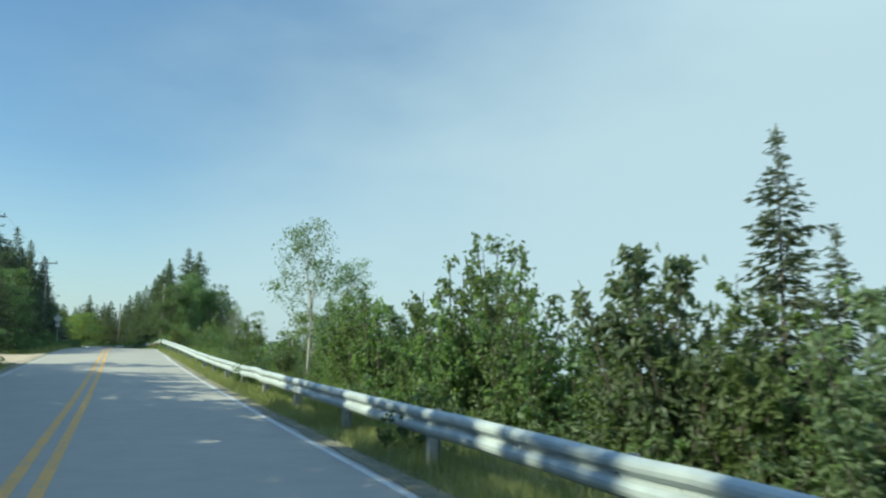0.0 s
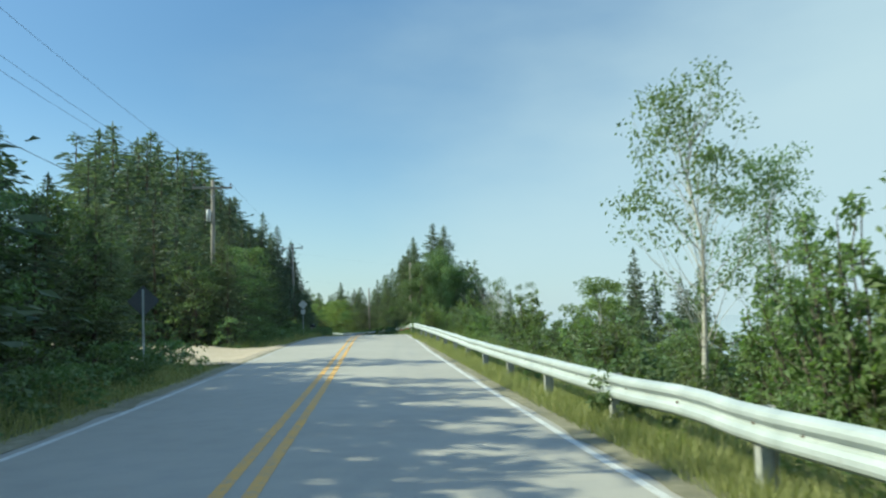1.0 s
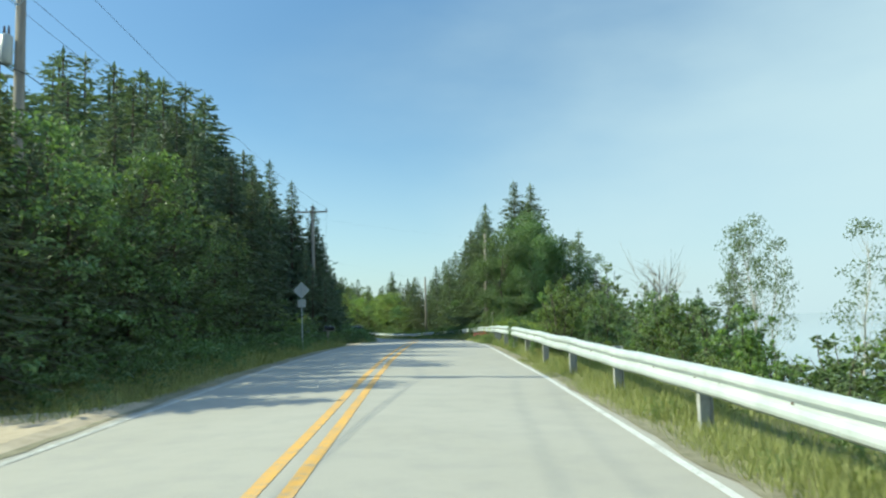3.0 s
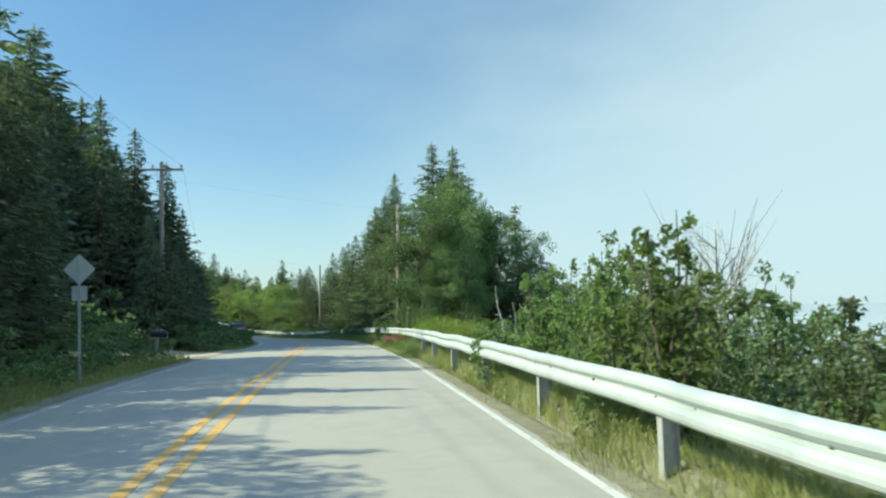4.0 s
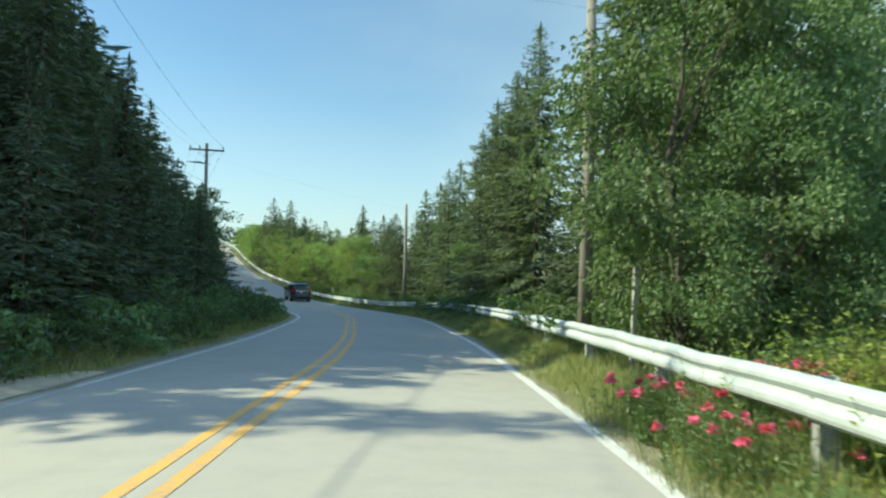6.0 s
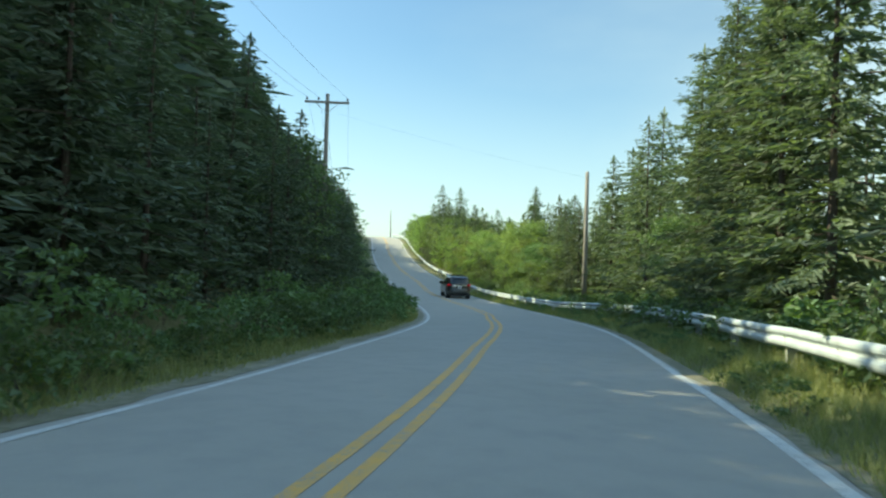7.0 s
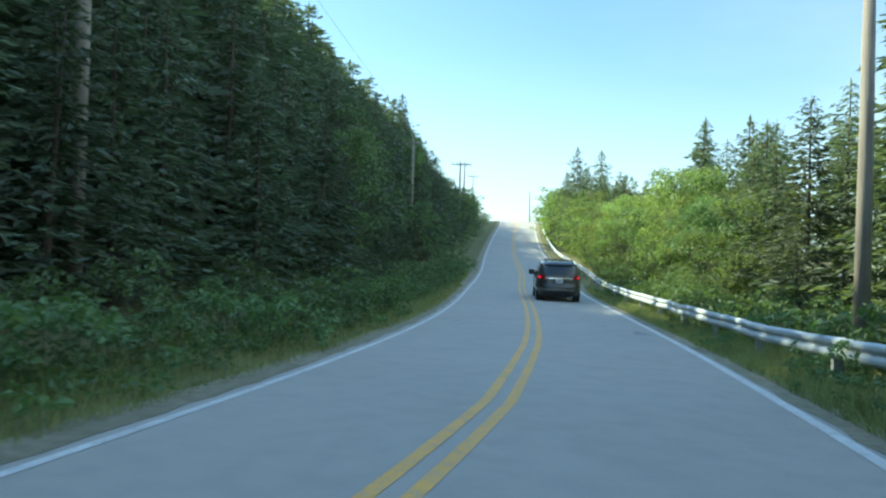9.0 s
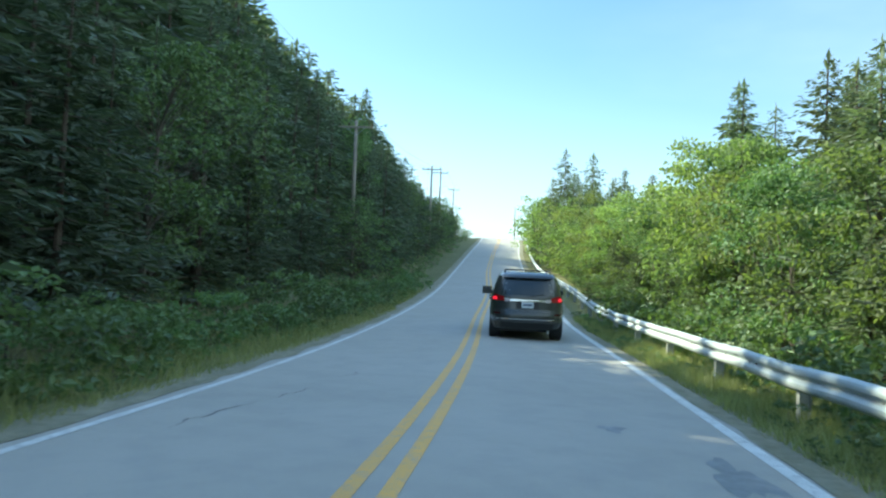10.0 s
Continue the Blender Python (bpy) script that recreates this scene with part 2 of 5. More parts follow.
# ---- building helpers ----
class Buf:
    """Gathers vertices and faces for one mesh."""

    def __init__(self):
        self.v, self.f, self.n = [], [], 0

    def add(self, verts, faces):
        self.v.append(np.asarray(verts, float))
        self.f.extend([tuple(i + self.n for i in face) for face in faces])
        self.n += len(verts)

    def quads(self, verts):
        """Rows of four corners each."""
        verts = np.asarray(verts, float).reshape(-1, 3)
        k = np.arange(len(verts)).reshape(-1, 4) + self.n
        self.v.append(verts)
        self.f.extend(map(tuple, k.tolist()))
        self.n += len(verts)

    def tris(self, verts):
        verts = np.asarray(verts, float).reshape(-1, 3)
        k = np.arange(len(verts)).reshape(-1, 3) + self.n
        self.v.append(verts)
        self.f.extend(map(tuple, k.tolist()))
        self.n += len(verts)

    def tube(self, points, radii, sides=7, cap=True):
        pts = np.asarray(points, float)
        along = np.gradient(pts, axis=0)
        along /= np.linalg.norm(along, axis=1)[:, None] + 1e-9
        side = np.cross(along, (0.13, 0.31, 0.94) if abs(along[0][2]) < 0.9 else (1.0, 0.05, 0.0))
        side /= np.linalg.norm(side, axis=1)[:, None] + 1e-9
        other = np.cross(along, side)
        ang = np.arange(sides) * 2 * np.pi / sides
        rings = [p + r * (np.cos(ang)[:, None] * a + np.sin(ang)[:, None] * b) for p, r, a, b in zip(pts, radii, side, other)]
        k = len(pts)
        faces = [(i * sides + j, i * sides + (j + 1) % sides, (i + 1) * sides + (j + 1) % sides, (i + 1) * sides + j)
                 for i in range(k - 1) for j in range(sides)]
        if cap:
            faces += [tuple(range(sides))[::-1], tuple(range((k - 1) * sides, k * sides))]
        self.add(np.concatenate(rings), faces)

    def box(self, lo, hi, m=None, bevel=0.0):
        """A box with its long edges cut off by bevel."""
        bm = bmesh.new()
        bmesh.ops.create_cube(bm, size=1.0)
        for v in bm.verts:
            v.co = Vector([lo[k] + (v.co[k] + 0.5) * (hi[k] - lo[k]) for k in range(3)])
        if bevel:
            bmesh.ops.bevel(bm, geom=bm.edges[:], offset=bevel, segments=2, affect="EDGES")
        if m is not None:
            bm.transform(m)
        bm.verts.index_update()
        self.add([v.co[:] for v in bm.verts], [[v.index for v in f.verts] for f in bm.faces])
        bm.free()

    def mesh(self, name, material, smooth=False):
        me = bpy.data.meshes.new(name)
        me.from_pydata(np.concatenate(self.v).tolist(), [], self.f)
        me.materials.append(material)
        if smooth:
            me.polygons.foreach_set("use_smooth", [True] * len(me.polygons))
        me.update()
        return me


def part(name, buf, material, parent=None, label="", smooth=False):
    """Links a Buf (or a ready mesh) as one mesh object under a thing or part."""
    ob = new(name, buf.mesh(name, material, smooth) if isinstance(buf, Buf) else buf)
    ob.parent = parent
    return tagged(ob, label)


def thing(name, label, category, group="", kind="", data=None):
    return tagged(new(name, data), label, category, group, kind)


rng = np.random.default_rng(7)

# ---- the road's line ----
U = 1.12         # metres in a unit of the plan
NODES = np.array([(23.5, -54.6, .1), (15.6, -36.9, .05), (7.0, -17.6, .02), (-0.69, -.31, 0), (-6.28, 10.92, -.06),
                  (-11.94, 22.08, -.03), (-20.41, 38.69, .18), (-26.0, 49.6, .26), (-31.4, 60.5, .23), (-34.2, 66.1, .14),
                  (-42.34, 82.23, -.22), (-45.35, 87.48, -.35), (-51.83, 97.68, -.63), (-59.68, 106.81, -.9),
                  (-67.8, 115.1, -1.05), (-78, 124.8, -.95), (-85.7, 132.4, -.45), (-103.6, 149.0, .95),
                  (-120.9, 165.7, 3.1), (-147.3, 191.6, 6.9), (-166, 206.5, 7.8), (-194, 224, 7.4), (-234, 242, 6)])


def road_line():
    out = []
    for i in range(1, len(NODES) - 2):
        p0, p1, p2, p3 = NODES[i - 1:i + 3]
        t1 = np.linalg.norm(p1 - p0) ** 0.5
        t2 = t1 + np.linalg.norm(p2 - p1) ** 0.5
        t3 = t2 + np.linalg.norm(p3 - p2) ** 0.5
        k = max(2, int(np.linalg.norm(p2 - p1)))
        for u in np.arange(k) / k:
            t = t1 + (t2 - t1) * u
            a1, a2, a3 = ((t1 - t) * p0 + t * p1) / t1, ((t2 - t) * p1 + (t - t1) * p2) / (t2 - t1), ((t3 - t) * p2 + (t - t2) * p3) / (t3 - t2)
            b1, b2 = ((t2 - t) * a1 + t * a2) / t2, ((t3 - t) * a2 + (t - t1) * a3) / (t3 - t1)
            out.append(((t2 - t) * b1 + (t - t1) * b2) / (t2 - t1))
    out.append(NODES[-2])
    line = np.array(out)
    for _ in range(6):
        line[1:-1] = (line[:-2] + 2 * line[1:-1] + line[2:]) / 4
    return line


LINE = road_line()
RUN = np.r_[0, np.cumsum(np.hypot(*np.diff(LINE[:, :2], axis=0).T))]
AHEAD = np.gradient(LINE[:, :2], axis=0)
AHEAD /= np.hypot(AHEAD[:, 0], AHEAD[:, 1])[:, None]
END = RUN[-1]


def on_line(s):
    """Place (in metres), way ahead and way to the right at the plan distance s; straight on past the ends."""
    x, y, z = (np.interp(s, RUN, LINE[:, k]) for k in range(3))
    ax, ay = (np.interp(s, RUN, AHEAD[:, k]) for k in range(2))
    over = min(s, 0) + max(s - END, 0)
    return np.array([(x + ax * over) * U, (y + ay * over) * U, z * U]), np.array([ax, ay]), np.array([ay, -ax])


def heading(s):
    a = on_line(s)[1]
    return math.degrees(math.atan2(-a[0], a[1]))


def rail_height(s):
    return float(np.interp(s, (40, 75, 90, 101, 116, 126, 148, 156, 164), (0.62, 0.63, 0.73, 0.83, 0.84, 0.88, 0.84, 0.76, 0.60)))


RIGHT_LINE = lambda s: float(np.interp(s, (80, 92, 120, 138), (3.05, 3.3, 3.35, 2.9))) * U  # noqa: E731
LEFT_LINE = -2.66 * U
RAIL_D = lambda s: float(np.interp(s, (108, 118, 124, 130, 136, 150, 156, 163, 171), (4.2, 4.64, 4.66, 4.52, 4.66, 4.85, 4.9, 4.4, 4.45)))  # noqa: E731


def ground_height(s, d):
    """Height of the ground over the road's middle, d metres to the right of it."""
    wob = 0.10 * noise.noise((s * 0.21, d * 0.25, 3.1)) * min(1.0, max(0.0, (abs(d) - 4.2) / 2))
    if d >= 0:
        base, e = rail_height(s) - 0.72, RIGHT_LINE(s) + 0.38
        return float(np.interp(d, (0, e - .08, e + .12, e + .5, e + 1.7, 8, 12, 25, 50, 80),
                               (-.15, -.15, -.09, base, base - .1, -.55, -1.4, -5.5, -10.5, -11.5))) + wob
    flat = math.exp(-((s - 81.5) / 9) ** 4) + math.exp(-((s - 120.4) / 6) ** 4)
    h = float(np.interp(-d, (0, 3.2, 3.6, 4.6, 6.2, 8.5, 14, 30, 60, 90), (-.12, -.12, -.05, -.16, -.05, .45, 1.7, 5.5, 9, 10)))
    return min(h, 0.0) + max(h, 0.0) * (1 - 0.9 * min(1, flat) * math.exp(-max(0.0, -d - 10) / 14)) + wob


def at(s, d, up=0.0):
    """A point of the plan (units), up metres over the ground there."""
    p, _, r = on_line(s)
    return Vector((p[0] + r[0] * d * U, p[1] + r[1] * d * U, p[2] + ground_height(s, d * U) + up))


def strip(name, material, s_from, s_to, ds, rows, lift, label, category, kind="structure", jag=0.0, parent=None):
    """A band along the road: rows are the sideways metres (numbers or functions of s), lift its height over the road's middle."""
    buf, verts, k = Buf(), [], len(rows)
    stations = np.arange(s_from, s_to + ds / 2, ds)
    for s in stations:
        p, _, r = on_line(s)
        for j, row in enumerate(rows):
            d = row(s) if callable(row) else row
            if jag and j in (0, k - 1):
                d += jag * noise.noise((s * 0.9, j * 7.0, 1.0)) + jag * 0.6 * noise.noise((s * 3.1, j * 3.0, 9.0))
            h = lift(s, d) if callable(lift) else lift
            verts.append((p[0] + r[0] * d, p[1] + r[1] * d, p[2] + h))
    n = len(stations)
    buf.add(verts, [(i * k + j, i * k + j + 1, (i + 1) * k + j + 1, (i + 1) * k + j) for i in range(n - 1) for j in range(k - 1)])
    if parent:
        return part(name, buf, material, parent, label)
    return tagged(part(name, buf, material), label, category, "", kind)


camber = lambda s, d: -0.018 * abs(d)  # noqa: E731

# ---- ground, road, lines ----
def build_ground():
    ds = [-62, -52, -43, -36, -30, -25, -21, -17.5, -14.5, -12, -10, -8.5, -7.2, -6.2, -5.4, -4.6, -4, -3.6, -3.2, -1.6, 0, 1.6, 3.3,
          3.75, 4.1, 4.5, 5, 5.6, 6.4, 7.4, 8.6, 10, 12, 14.5, 17.5, 21, 25, 30, 36, 43, 52, 62]
    mean = np.array([-0.62, 0.785])
    side = np.array([0.785, 0.62])
    stations = [-9e3, -60, -45, -32, -20, -10, *np.arange(0, 346, 1.5), 352, 362, 376, 395, 9e3]
    verts = []
    for s in stations:
        base = min(max(s, -60), 395)
        p, _, r = on_line(base)
        far = np.zeros(2) if abs(s) < 8e3 else mean * math.copysign(2600, s)
        for d in (-9e3, *ds, 9e3):
            dd = min(max(d, -62), 62)
            out = side * math.copysign(2600, d) if abs(d) > 8e3 else np.zeros(2)
            z = p[2] + ground_height(base, dd)
            z = z if dd < 36 else z + (-12.5 - z) * min(1, (dd - 36) / 14)
            verts.append((p[0] + r[0] * dd + far[0] + out[0], p[1] + r[1] * dd + far[1] + out[1], z))
    k, n = len(ds) + 2, len(stations)
    buf = Buf()
    buf.add(verts, [(i * k + j, i * k + j + 1, (i + 1) * k + j + 1, (i + 1) * k + j) for i in range(n - 1) for j in range(k - 1)])
    tagged(part("ground", buf, M["soil"], smooth=True), "rough verge soil with moss and low grass", "ground", "", "structure")


build_ground()
edge_right = lambda s: RIGHT_LINE(s) + 0.38  # noqa: E731
strip("road", M["asphalt"], -40, END + 40, 0.5, [LEFT_LINE - .42, LEFT_LINE, -2.2, -1.1, 0, 1.1, 2.2, RIGHT_LINE, edge_right], camber,
      "pale worn grey asphalt of a two-lane country road", "road", jag=0.07)
strip("shoulder_right", M["gravel"], -40, END, 0.5, [lambda s: edge_right(s) - .25, edge_right, lambda s: edge_right(s) + .10, lambda s: edge_right(s) + float(np.interp(s, (88, 98, 110, 118), (.22, .5, .5, .22)))],
      lambda s, d: max(ground_height(s, d) + 0.012, -0.055 if d < edge_right(s) + .1 else -1), "tan gravel shoulder beside the asphalt", "shoulder", jag=0.12)
strip("shoulder_left", M["gravel"], -40, END, 0.5, [LEFT_LINE - .70, LEFT_LINE - .60, LEFT_LINE - .45, LEFT_LINE - .2],
      lambda s, d: max(ground_height(s, d) + 0.012, -0.05 if d > LEFT_LINE - .55 else -1), "narrow gravel shoulder with dry grass", "shoulder", jag=0.15)
CENTRE = lambda s: float(np.interp(s, (128, 141, 154, 158, 164), (0.0, -0.36, -0.40, -0.10, 0.0))) * U  # noqa: E731
for d0 in (-0.205, 0.075):
    strip("centre_line", M["yellow"], -40, END + 20, 0.5, [lambda s, o=d0: CENTRE(s) + o, lambda s, o=d0: CENTRE(s) + o + 0.13], lambda s, d: camber(s, d) + 0.005, "worn yellow stripe of the double centre line", "road marking", jag=0.008)
strip("edge_line", M["white"], -40, END, 0.5, [lambda s: RIGHT_LINE(s) - float(np.interp(s, (105, 118), (.048, .075))), lambda s: RIGHT_LINE(s) + float(np.interp(s, (105, 118), (.048, .075)))], lambda s, d: camber(s, d) + 0.005,
      "worn white edge line on the asphalt", "road marking", jag=0.008)
for s0, s1, coat in ((-40, 70, "white"), (70, 124, "faded"), (124, END, "white")):
    strip("edge_line", M[coat], s0, s1, 0.5, [LEFT_LINE - .055, LEFT_LINE + .055], lambda s, d: camber(s, d) + 0.005,
          "worn white edge line on the asphalt", "road marking", jag=0.008)


def driveway(name, route, widths, label):
    """A sandy lane that leaves the road to the left; route in plan units."""
    buf, verts = Buf(), []
    route = np.array(route)
    u = np.linspace(0, len(route) - 1, 40)
    line = np.c_[np.interp(u, range(len(route)), route[:, 0]), np.interp(u, range(len(route)), route[:, 1])]
    wide = np.interp(u, range(len(route)), widths)
    for (s, d), w in zip(line, wide):
        for q in np.linspace(-0.5, 0.5, 7):
            ss = s + q * w + 0.25 * noise.noise((d * 2.0, q * 9, 5)) * (abs(q) > .4)
            p, _, r = on_line(ss)
            h = max(ground_height(ss, d * U) + 0.05, -0.062)
            verts.append((p[0] + r[0] * d * U, p[1] + r[1] * d * U, p[2] + h))
    buf.add(verts, [(i * 7 + j, i * 7 + j + 1, i * 7 + j + 8, i * 7 + j + 7) for i in range(39) for j in range(6)])
    tagged(part(name, buf, M["sand"]), label, "driveway", "", "structure")


driveway("driveway_1", [(82, -2.72), (82, -4.5), (82.6, -8), (86, -14), (92, -20), (98, -28)], [14, 11.5, 8.5, 6, 5, 4], "pale sandy driveway that opens onto the road")
driveway("driveway_2", [(120.2, -2.75), (120.2, -4.2), (120.3, -7), (120.6, -12), (121.5, -20), (122, -30)], [11, 8.6, 6.5, 5, 4, 3.6], "sunlit sandy driveway mouth beside the mailbox")

# water far below on the coast side
wn2 = Nodes("hazy_sea_water")
wn2.base((0.30, 0.36, 0.38), 0.10)
wn2.bump(wn2.noise(0.8, 4.0), 0.05, 0.02)
sea = Buf()
p_, _, r_ = on_line(100)
ax_ = np.array([-0.62, 0.785])
sx_ = np.array([0.785, 0.62])
sea.quads([[(*(p_[:2] + sx_ * a + ax_ * b), -10.4) for a, b in ((46, -2500), (2550, -2500), (2550, 2500), (46, 2500))]])
tagged(part("sea", sea, wn2.mat), "calm grey sea under fog beyond the trees", "water", "", "structure")


# ---- guard rail ----
# the W-shaped section: sideways (towards the road is minus), up from the beam's lower edge
W = [(0.030, -0.012), (0.004, 0.004), (-0.026, 0.024), (-0.038, 0.055), (-0.036, 0.095), (-0.008, 0.128), (0.022, 0.145), (0.024, 0.165),
     (-0.006, 0.184), (-0.036, 0.215), (-0.038, 0.25), (-0.026, 0.28), (0.0, 0.298), (0.034, 0.31)]


def rail_point(s, a, h):
    p, _, r = on_line(s)
    d = RAIL_D(s) + a
    return (p[0] + r[0] * d, p[1] + r[1] * d, p[2] + h)


def beam(s0, s1, bend=0.0, proud=0.0):
    """One W beam from s0 to s1 (plan units), with real thickness; bend pushes its middle back."""
    buf, k, n = Buf(), len(W), 7
    front, back = [], []
    for i, s in enumerate(np.linspace(s0, s1, n)):
        u = i / (n - 1)
        push = bend * math.sin(u * math.pi) ** 2 - proud * u
        top = rail_height(s) - 0.31 + 0.03 * noise.noise((s * 0.55, 2, 2)) + 0.012 * noise.noise((s * 2.1, 5, 2))
        for a, h in W:
            front.append(rail_point(s, a + push, top + h))
            back.append(rail_point(s, a + push + 0.005, top + h))
    faces = []
    for i in range(n - 1):
        for j in range(k - 1):
            q = (i * k + j, i * k + j + 1, (i + 1) * k + j + 1, (i + 1) * k + j)
            faces += [q, tuple(v + n * k for v in q[::-1])]
        for j in (0, k - 1):
            faces.append((i * k + j, (i + 1) * k + j, (i + 1) * k + j + n * k, i * k + j + n * k))
    for i in (0, n - 1):
        faces += [(i * k + j, i * k + j + 1, i * k + j + 1 + n * k, i * k + j + n * k) for j in range(k - 1)]
    buf.add(front + back, faces)
    return buf


def bolt_mesh():
    bm = bmesh.new()
    bmesh.ops.create_uvsphere(bm, u_segments=8, v_segments=4, radius=0.016)
    me = bpy.data.meshes.new("bolt")
    bm.to_mesh(me)
    bm.free()
    me.materials.append(M["porcelain"])
    return me


BOLT = bolt_mesh()


def post_buf(s, tall):
    """A rolled steel post: two flanges with a web between them."""
    buf = Buf()
    m = pose(*rail_point(s, 0, 0), 0, 0, heading(s))
    top = rail_height(s) - 0.02 + 0.015 * float(rng.standard_normal())
    for x in (0.047, 0.190):
        buf.box((x, -0.052, top - tall), (x + 0.008, 0.052, top), m)
    buf.box((0.0552, -0.004, top - tall), (0.1898, 0.004, top), m)
    return buf


def timber_block(s):
    buf = Buf()
    m = pose(*rail_point(s, 0, 0), 0, 0, heading(s))
    top = rail_height(s) + 0.04
    buf.box((0.05, -0.11, top - 0.30), (0.25, 0.11, top), m, 0.015)
    return buf


def guard_rail(s_from, s_to, label, dents=()):
    rail = thing("guard_rail", label, "guard rail")
    step = 3.81 / U
    s, k = s_from, 0
    while s < s_to:
        e = min(s + step + 0.12, s_to)
        bent = 0.06 if k in dents else 0.012 * float(rng.random())
        b = part("beam", beam(s, e, bent, 0.006), M["steel"], rail, smooth=False)
        for off in (0.35, 1.9, 3.45):
            ss = s + off / U
            if ss < e and 35 < ss < 200:
                o = part("bolt", BOLT, None, b)
                o.location = rail_point(ss, 0.028, rail_height(ss) - 0.155)
        s, k = s + step, k + 1
    s = s_from + 0.35 / U
    while s < s_to:
        part("post", post_buf(s, 1.1), M["post_steel"], rail)
        s += 3.81 / U
    return rail


rail_a = guard_rail(20.2, 129.8, "long galvanised W-beam guard rail on steel posts along the verge", (10, 11, 22, 26))
rail_b = guard_rail(130.4, 300, "galvanised W-beam guard rail that follows the bend and climbs the hill", (3, 6, 7))


def end_wing(s, way, parent):
    """The flat flared end piece of a rail."""
    buf, n = Buf(), 5
    rows = []
    for i in range(n):
        u = i / (n - 1)
        for a, h in W:
            flat = 1 - 0.75 * u
            rows.append(rail_point(s + way * 0.62 * u, a * flat + 0.16 * u * u, rail_height(s) - 0.31 + 0.155 + (h - 0.155) * (1 + 0.12 * u)))
    k = len(W)
    faces = [(i * k + j, i * k + j + 1, (i + 1) * k + j + 1, (i + 1) * k + j) for i in range(n - 1) for j in range(k - 1)]
    buf.add(rows, faces)
    back = [(x + 0.004, y + 0.003, z) for x, y, z in rows]
    buf.add(back, [f[::-1] for f in faces])
    part("end_wing", buf, M["steel"], parent, "flared end piece")


end_wing(129.8, 1, rail_a)
end_wing(130.4, -1, rail_b)
part("timber_block", timber_block(129.6), M["post"], rail_a, "brown timber block at the joint")


# ---- trees and shrubs ----
def unit(v):
    return v / (np.linalg.norm(v, axis=-1, keepdims=True) + 1e-9)


def leaves(buf, centres, ways, lengths, widths, g, bend=0.18, flat=0.0):
    """Pointed leaves (or twigs): one bent four-cornered blade at each centre, along its way."""
    n = len(centres)
    ways = unit(ways)
    side = unit(np.cross(ways, g.standard_normal((n, 3)) + np.array([0, 0, flat])))
    up = np.cross(side, ways)
    ln, wd = np.asarray(lengths).reshape(-1, 1) * np.ones((n, 1)), np.asarray(widths).reshape(-1, 1) * np.ones((n, 1))
    base, tip = centres - ways * ln * 0.5, centres + ways * ln * 0.5 - up * ln * bend
    mid = centres + ways * ln * g.uniform(-0.12, 0.08, (n, 1)) + up * ln * bend * 0.5
    buf.quads(np.stack([base, mid + side * wd * 0.5, tip, mid - side * wd * 0.5], 1))


def spruce_crown(seed, tall, wide, levels, branches, twigs, start=0.05, ragged=0.25, power=0.85, droop=0.25, coarse=1.0, thin=1.0):
    """Drooping boughs all the way up, set with needle twigs; uneven lengths and a few gaps make the outline ragged."""
    g = np.random.default_rng(seed)
    crown, limbs = Buf(), Buf()
    for b in range(levels * branches):
        u = start + (0.985 - start) * ((b + g.uniform(-2, 2)) / (levels * branches))
        u = min(max(u, start), 0.98)
        clump = 1.0 + 0.22 * math.sin(u * levels * 1.9 + seed) + 0.18 * math.sin(u * levels * 0.7 + 2.0 * seed)
        reach = wide * (1 - u) ** power * (0.55 + 0.45 * min(1.0, (u - start + 0.03) * 9)) * clump + 0.07 * tall / 10
        ang = b * 2.399 + g.uniform(-0.5, 0.5)
        if noise.noise((math.cos(ang) * 1.3 + seed, math.sin(ang) * 1.3, u * 7)) > 0.42:
            continue
        ln = reach * g.uniform(1 - 1.6 * ragged, 1 + 0.7 * ragged)
        out = np.array([math.cos(ang), math.sin(ang), 0])
        rise = 0.5 * (u - 0.5) + g.uniform(-0.12, 0.12)
        t = np.linspace(0.0, 1.0, 4)
        spine = np.array([0, 0, u * tall]) + out * (ln * t)[:, None] + np.array([0, 0, 1]) * (ln * (rise * t - droop * t ** 2 + 0.16 * t ** 4))[:, None]
        if u < 0.9 and b % 6 == 0:
            limbs.tube(spine, np.linspace(0.02, 0.005, 4) * tall / 9, 3, False)
        k = max(5, int(twigs * (0.3 + 0.7 * ln / wide)))
        q = g.uniform(0.02, 1.0, k) ** 0.75
        centre = np.c_[np.interp(q, t, spine[:, 0]), np.interp(q, t, spine[:, 1]), np.interp(q, t, spine[:, 2])]
        across = np.array([-out[1], out[0], 0])
        swing = g.choice((-1, 1), k) * g.uniform(0.2, 1.0, k)
        ways = out * (0.7 + 0.3 * q)[:, None] + across * swing[:, None] + np.array([0, 0, 1]) * g.uniform(-0.75, 0.2, k)[:, None]
        size = coarse * g.uniform(0.30, 0.56, k) * (0.62 + 0.45 * (1 - q)) * tall / 10 * (0.6 + 0.4 * min(1, ln / (0.4 * wide))) * (0.56 + 0.44 * min(1, (1 - u) * 4))
        centre = centre + unit(ways) * size[:, None] * 0.35 + g.normal(0, 0.04 * tall / 10, (k, 3))
        leaves(crown, centre, ways, size, size * thin * g.uniform(0.28, 0.44, k), g, 0.14 * thin, 0.6)
    leaves(crown, np.array([[0, 0, tall * 0.985], [0.03, 0, tall * 0.96], [-0.03, 0.02, tall * 0.955]]),
           np.array([[0.02, 0, 1.0], [0.4, 0.1, 1], [-0.4, 0, 1]]), 0.05 * tall, 0.012 * tall, g, 0.02)
    return crown, limbs


RAW = {}


